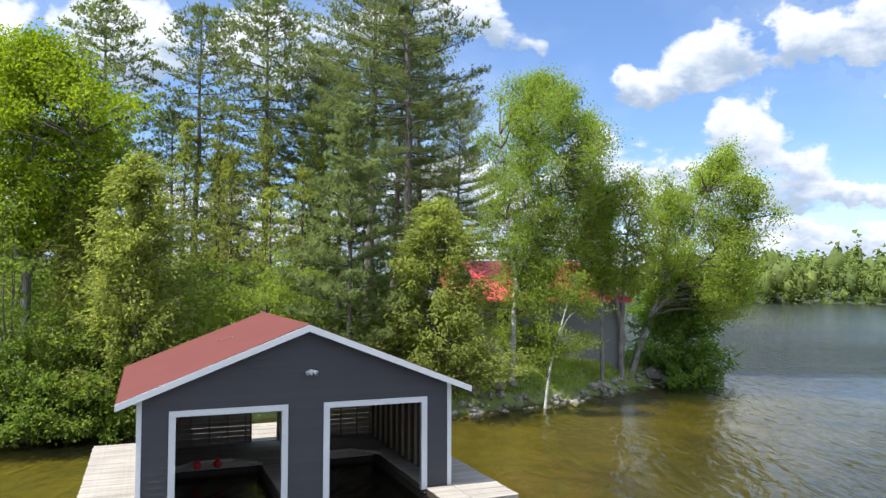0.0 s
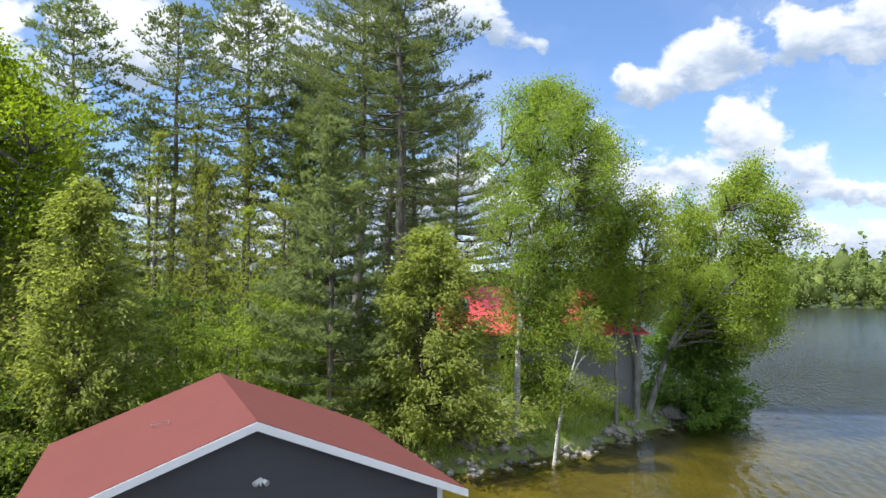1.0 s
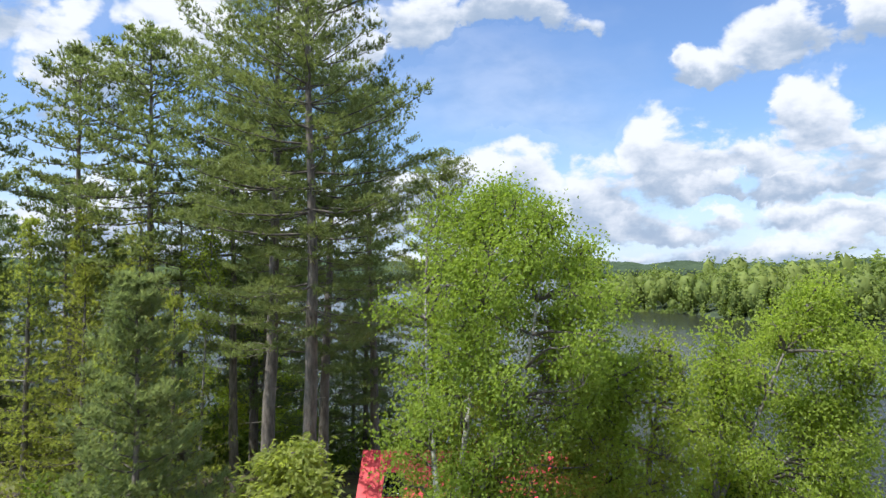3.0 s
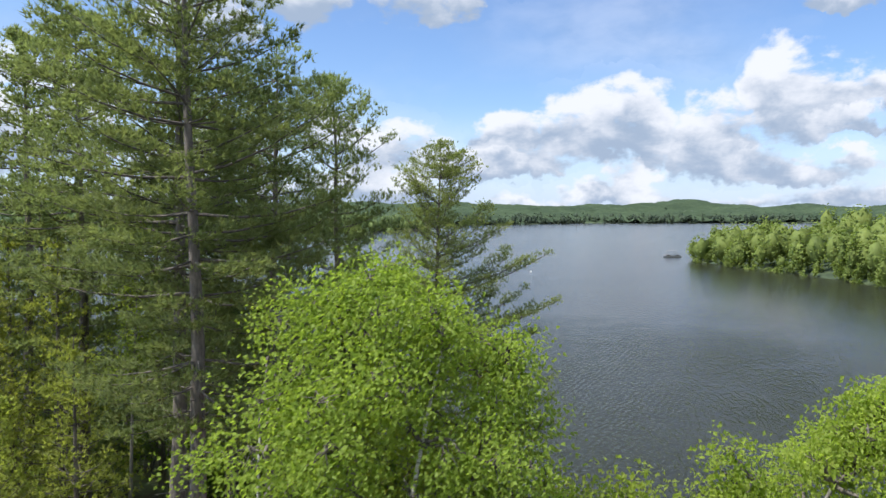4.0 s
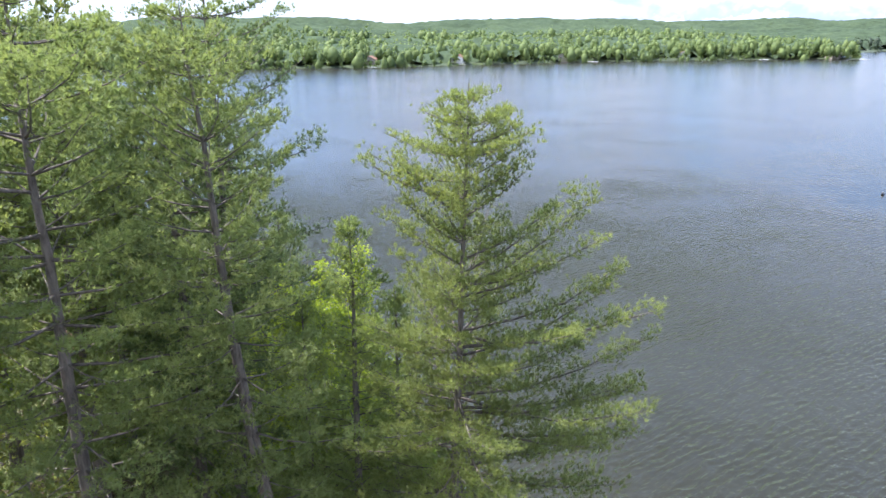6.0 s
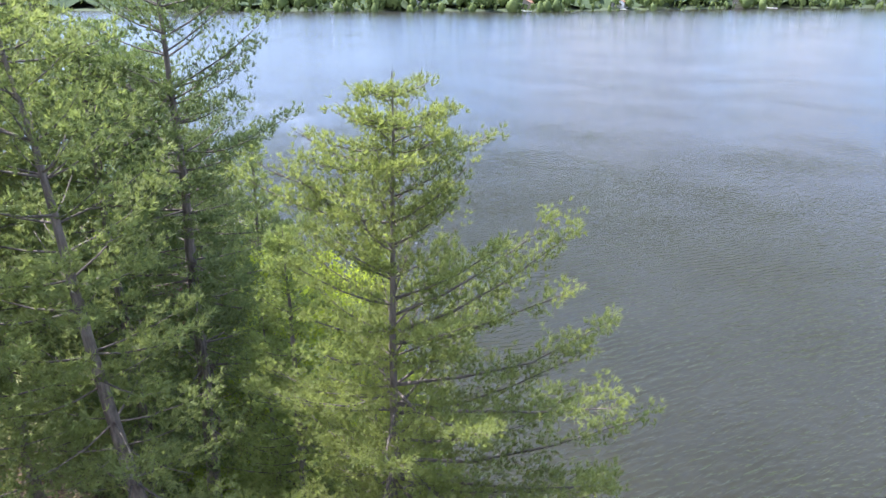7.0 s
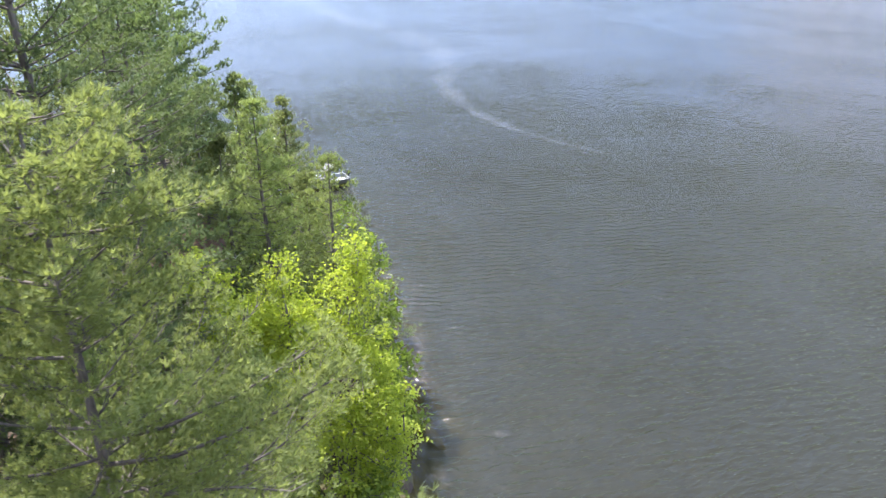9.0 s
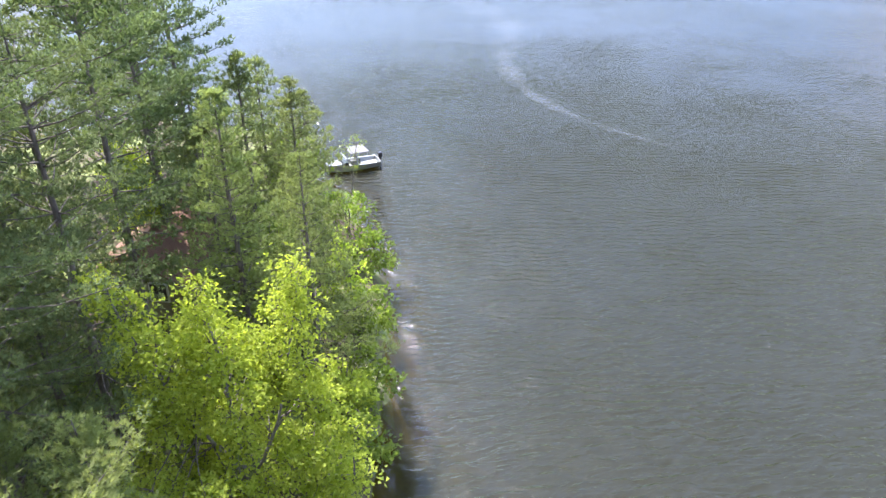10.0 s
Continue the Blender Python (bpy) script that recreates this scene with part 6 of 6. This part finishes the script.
# ---- on the lake ----
def make_buoy(label, at, mat):
    b = thing("buoy", label, "buoy", at, 0, "mooring buoys")
    bm = bmesh.new()
    bmesh.ops.create_uvsphere(bm, u_segments=16, v_segments=10, radius=0.22)
    part("float", bm, mat, b)
    part("collar", rod((0, 0, 0.19), (0, 0, 0.30), 0.07, 10), mat, b)
    part("ring", rod((0, 0, 0.30), (0, 0, 0.37), 0.04, 8), STEEL_WIRE, b)


make_buoy("round white mooring buoy on the lake", (-11.5, 245.5, 0.12), BUOY_WHITE)
make_buoy("dark round mooring buoy on the lake", (-9.4, 169.8, 0.12), BLACK_PLASTIC)


def make_raft():
    r = thing("pontoon_boat", "pale pontoon boat moored off a wooded point", "boat", (36.0, 328.0, 0.0), 20)
    for y in (-0.95, 0.95):
        part("pontoon", rod((-3.2, y, 0.15), (3.2, y, 0.15), 0.32, 14), ALUMINIUM, r)
    part("deck", box(-3.2, 3.2, -1.25, 1.25, 0.45, 0.55, 0.02), CANVAS, r)
    for y in (-1.22, 1.16):
        part("rail", rod((-3.0, y + 0.03, 1.2), (2.9, y + 0.03, 1.2), 0.03, 6), ALUMINIUM, r)
        for x in (-3.0, -1.0, 1.0, 2.9):
            part("rail_post", rod((x, y + 0.03, 0.55), (x, y + 0.03, 1.2), 0.03, 6), ALUMINIUM, r)
    for x0, x1 in ((-2.8, -1.2), (1.0, 2.4)):
        part("bench", box(x0, x1, -1.05, -0.45, 0.56, 0.95, 0.04), CANVAS, r)
    for x in (-1.9, 1.3):
        for y in (-1.1, 1.1):
            part("canopy_post", rod((x, y, 0.55), (x, y, 2.5), 0.04, 8), ALUMINIUM, r)
    part("canopy", box(-2.1, 1.5, -1.2, 1.2, 2.5, 2.6, 0.03), CANVAS, r)


make_raft()


def make_boat():
    b = thing("motorboat", "small aluminium motorboat with windshield at the shore", "boat", (-50.9, 76.3, 0.0), -78.0)
    bm = bmesh.new()
    stations = [(-2.3, 0.88, 0.62, 0.10), (-1.0, 0.95, 0.66, 0.06), (0.6, 0.92, 0.72, 0.05), (1.8, 0.66, 0.82, 0.12), (2.5, 0.30, 0.92, 0.28), (2.75, 0.03, 0.96, 0.5)]
    rings = []
    for x, w, top, low in stations:
        pts = [(x, -w, top), (x, -w * 0.82, low + 0.10), (x, 0, low - 0.18), (x, w * 0.82, low + 0.10), (x, w, top)]
        inner = [(x, w * 0.9, top - 0.02), (x, w * 0.74, low + 0.2), (x, 0, low + 0.12), (x, -w * 0.74, low + 0.2), (x, -w * 0.9, top - 0.02)]
        rings.append([bm.verts.new(p) for p in pts + inner])
    for r, q in zip(rings, rings[1:]):
        for i in range(10):
            bm.faces.new((r[i], r[(i + 1) % 10], q[(i + 1) % 10], q[i]))
    bm.faces.new(rings[0][::-1])
    bm.faces.new(rings[-1])
    bmesh.ops.recalc_face_normals(bm, faces=bm.faces[:])
    part("hull", bm, ALUMINIUM, b, "bare aluminium hull")
    part("transom", box(-2.36, -2.29, -0.85, 0.85, 0.12, 0.7, 0.01), ALUMINIUM, b)
    part("foredeck", box(1.0, 2.3, -0.5, 0.5, 0.74, 0.80, 0.02), ALUMINIUM, b)
    for y in (-0.45, 0.45):
        seat = part("seat", box(-0.5, 0.0, y - 0.22, y + 0.22, 0.3, 0.62, 0.04), CANVAS, b, "grey padded seat")
        part("backrest", box(-0.58, -0.48, y - 0.22, y + 0.22, 0.62, 1.05, 0.03), CANVAS, seat)
    part("console", box(0.55, 0.95, -0.75, 0.75, 0.5, 0.95, 0.03), BLACK_PLASTIC, b)
    shield = part("windshield", box(-0.01, 0.01, -0.8, 0.8, 0, 0.42, m=pose(0.9, 0, 0.93, 0, -28, 0)), GLASS, b)
    for y in (-0.8, 0.78):
        part("windshield_frame", rod((0.9, y, 0.93), (0.7, y, 1.33), 0.022, 6), WHITE_TRIM, shield)
    part("windshield_frame", rod((0.7, -0.8, 1.33), (0.7, 0.8, 1.33), 0.022, 6), WHITE_TRIM, shield)
    for y in (-0.85, 0.85):
        part("top_bow", rod((-0.6, y, 0.66), (0.2, y, 1.75), 0.02, 6), ALUMINIUM, b)
        part("top_bow", rod((-0.6, y, 0.66), (-1.2, y, 1.7), 0.02, 6), ALUMINIUM, b)
    part("canvas_top", box(-1.3, 0.35, -0.9, 0.9, 1.72, 1.78, 0.02), CANVAS, b, "grey canvas top")
    motor = part("outboard", box(-2.75, -2.38, -0.2, 0.2, 0.72, 1.18, 0.07), BLACK_PLASTIC, b, "black outboard motor")
    part("leg", box(-2.66, -2.5, -0.06, 0.06, -0.5, 0.72, 0.02), BLACK_PLASTIC, motor)
    part("bracket", box(-2.5, -2.3, -0.12, 0.12, 0.5, 0.74, 0.02), STEEL_WIRE, motor)


make_boat()


# ---- power line behind the left pines ----
def make_wire():
    pile = Pile()
    s = np.linspace(0, 1, 30)
    a, b = np.array([-62.0, 52.0, 12.6]), np.array([-17.5, 50.5, 9.4])
    pts = a + (b - a) * s[:, None]
    pts[:, 2] -= 1.0 * np.sin(np.pi * s)
    pile.tube(pts, np.full(30, 0.018), 5)
    tagged(new("power_cable", pile.mesh("power_cable", STEEL_WIRE, True)), "thin overhead cable strung between the trees", "cable")


make_wire()


# ---- rocky bank: single stones along the water ----
def stone_mesh(seed):
    rg = np.random.default_rng(seed)
    bm = bmesh.new()
    bmesh.ops.create_icosphere(bm, subdivisions=1, radius=1.0)
    for v in bm.verts:
        v.co *= 0.78 + 0.38 * rg.random()
        v.co.z *= 0.68
    me = bpy.data.meshes.new("stone")
    bm.to_mesh(me)
    bm.free()
    me.materials.append(ROCK)
    return me


def make_bank():
    bank = tagged(new("rock_bank"), "bank of grey boulders along the waterline", "rocks", kind="structure")
    shapes = [stone_mesh(s) for s in range(14)]
    rg = random.Random(7)
    line = HOME[3:14]
    for (ax, ay), (bx_, by_) in zip(line, line[1:]):
        length = math.hypot(bx_ - ax, by_ - ay)
        nx, ny = -(by_ - ay) / length, (bx_ - ax) / length
        for k in range(int(length * 9)):
            t = rg.random()
            off = rg.uniform(-0.75, 0.65)
            x, y = ax + (bx_ - ax) * t + nx * off, ay + (by_ - ay) * t + ny * off
            size = rg.choice((0.11, 0.14, 0.18, 0.22, 0.28)) * rg.uniform(0.8, 1.2)
            z = float(height_at(x, y))
            ob = new("stone", rg.choice(shapes))
            ob.parent = bank
            ob.matrix_basis = pose(x, y, max(z, -0.15) + size * 0.25, rg.uniform(-20, 20), rg.uniform(-20, 20), rg.uniform(0, 360)) @ Matrix.Diagonal((size, size * rg.uniform(0.7, 1.0), size, 1))
    for x, y, size in ((12.6, 44.9, 0.75), (13.4, 45.6, 0.6), (-13.2, 31.2, 0.5), (2.6, 36.6, 0.6), (3.4, 37.2, 0.5), (1.4, 35.6, 0.55), (8.2, 40.6, 0.4)):
        ob = new("stone", rg.choice(shapes))
        ob.parent = bank
        ob.matrix_basis = pose(x, y, float(height_at(x, y)) + size * 0.2, 0, 0, rg.uniform(0, 360)) @ Matrix.Diagonal((size, size * 0.8, size, 1))


make_bank()


# ---- grass on the bank ----
def make_grass():
    rg = np.random.default_rng(31)
    n = 9000
    x, y = np.r_[rg.uniform(-22, 13, n), rg.uniform(-1, 12, 7000)], np.r_[rg.uniform(33, 52, n), rg.uniform(34, 44, 7000)]
    d = inside_by(HOME, x, y)
    ok = (d > 0.7) & ((ripple(x, y, 0.5, 4.0) > -0.4) | (d < 4))
    x, y = x[ok], y[ok]
    at = np.stack([x, y, height_at(x, y) - 0.02], -1)
    v, f = needle_fans(at, np.tile([0, 0, 1.0], (len(x), 1)), 7, 0.34, 0.03, 0.38, rg)
    tagged(new("grass", raw_mesh("grass", v, f, [GRASS])), "long green grass on the bank", "grass", kind="stuff")


make_grass()
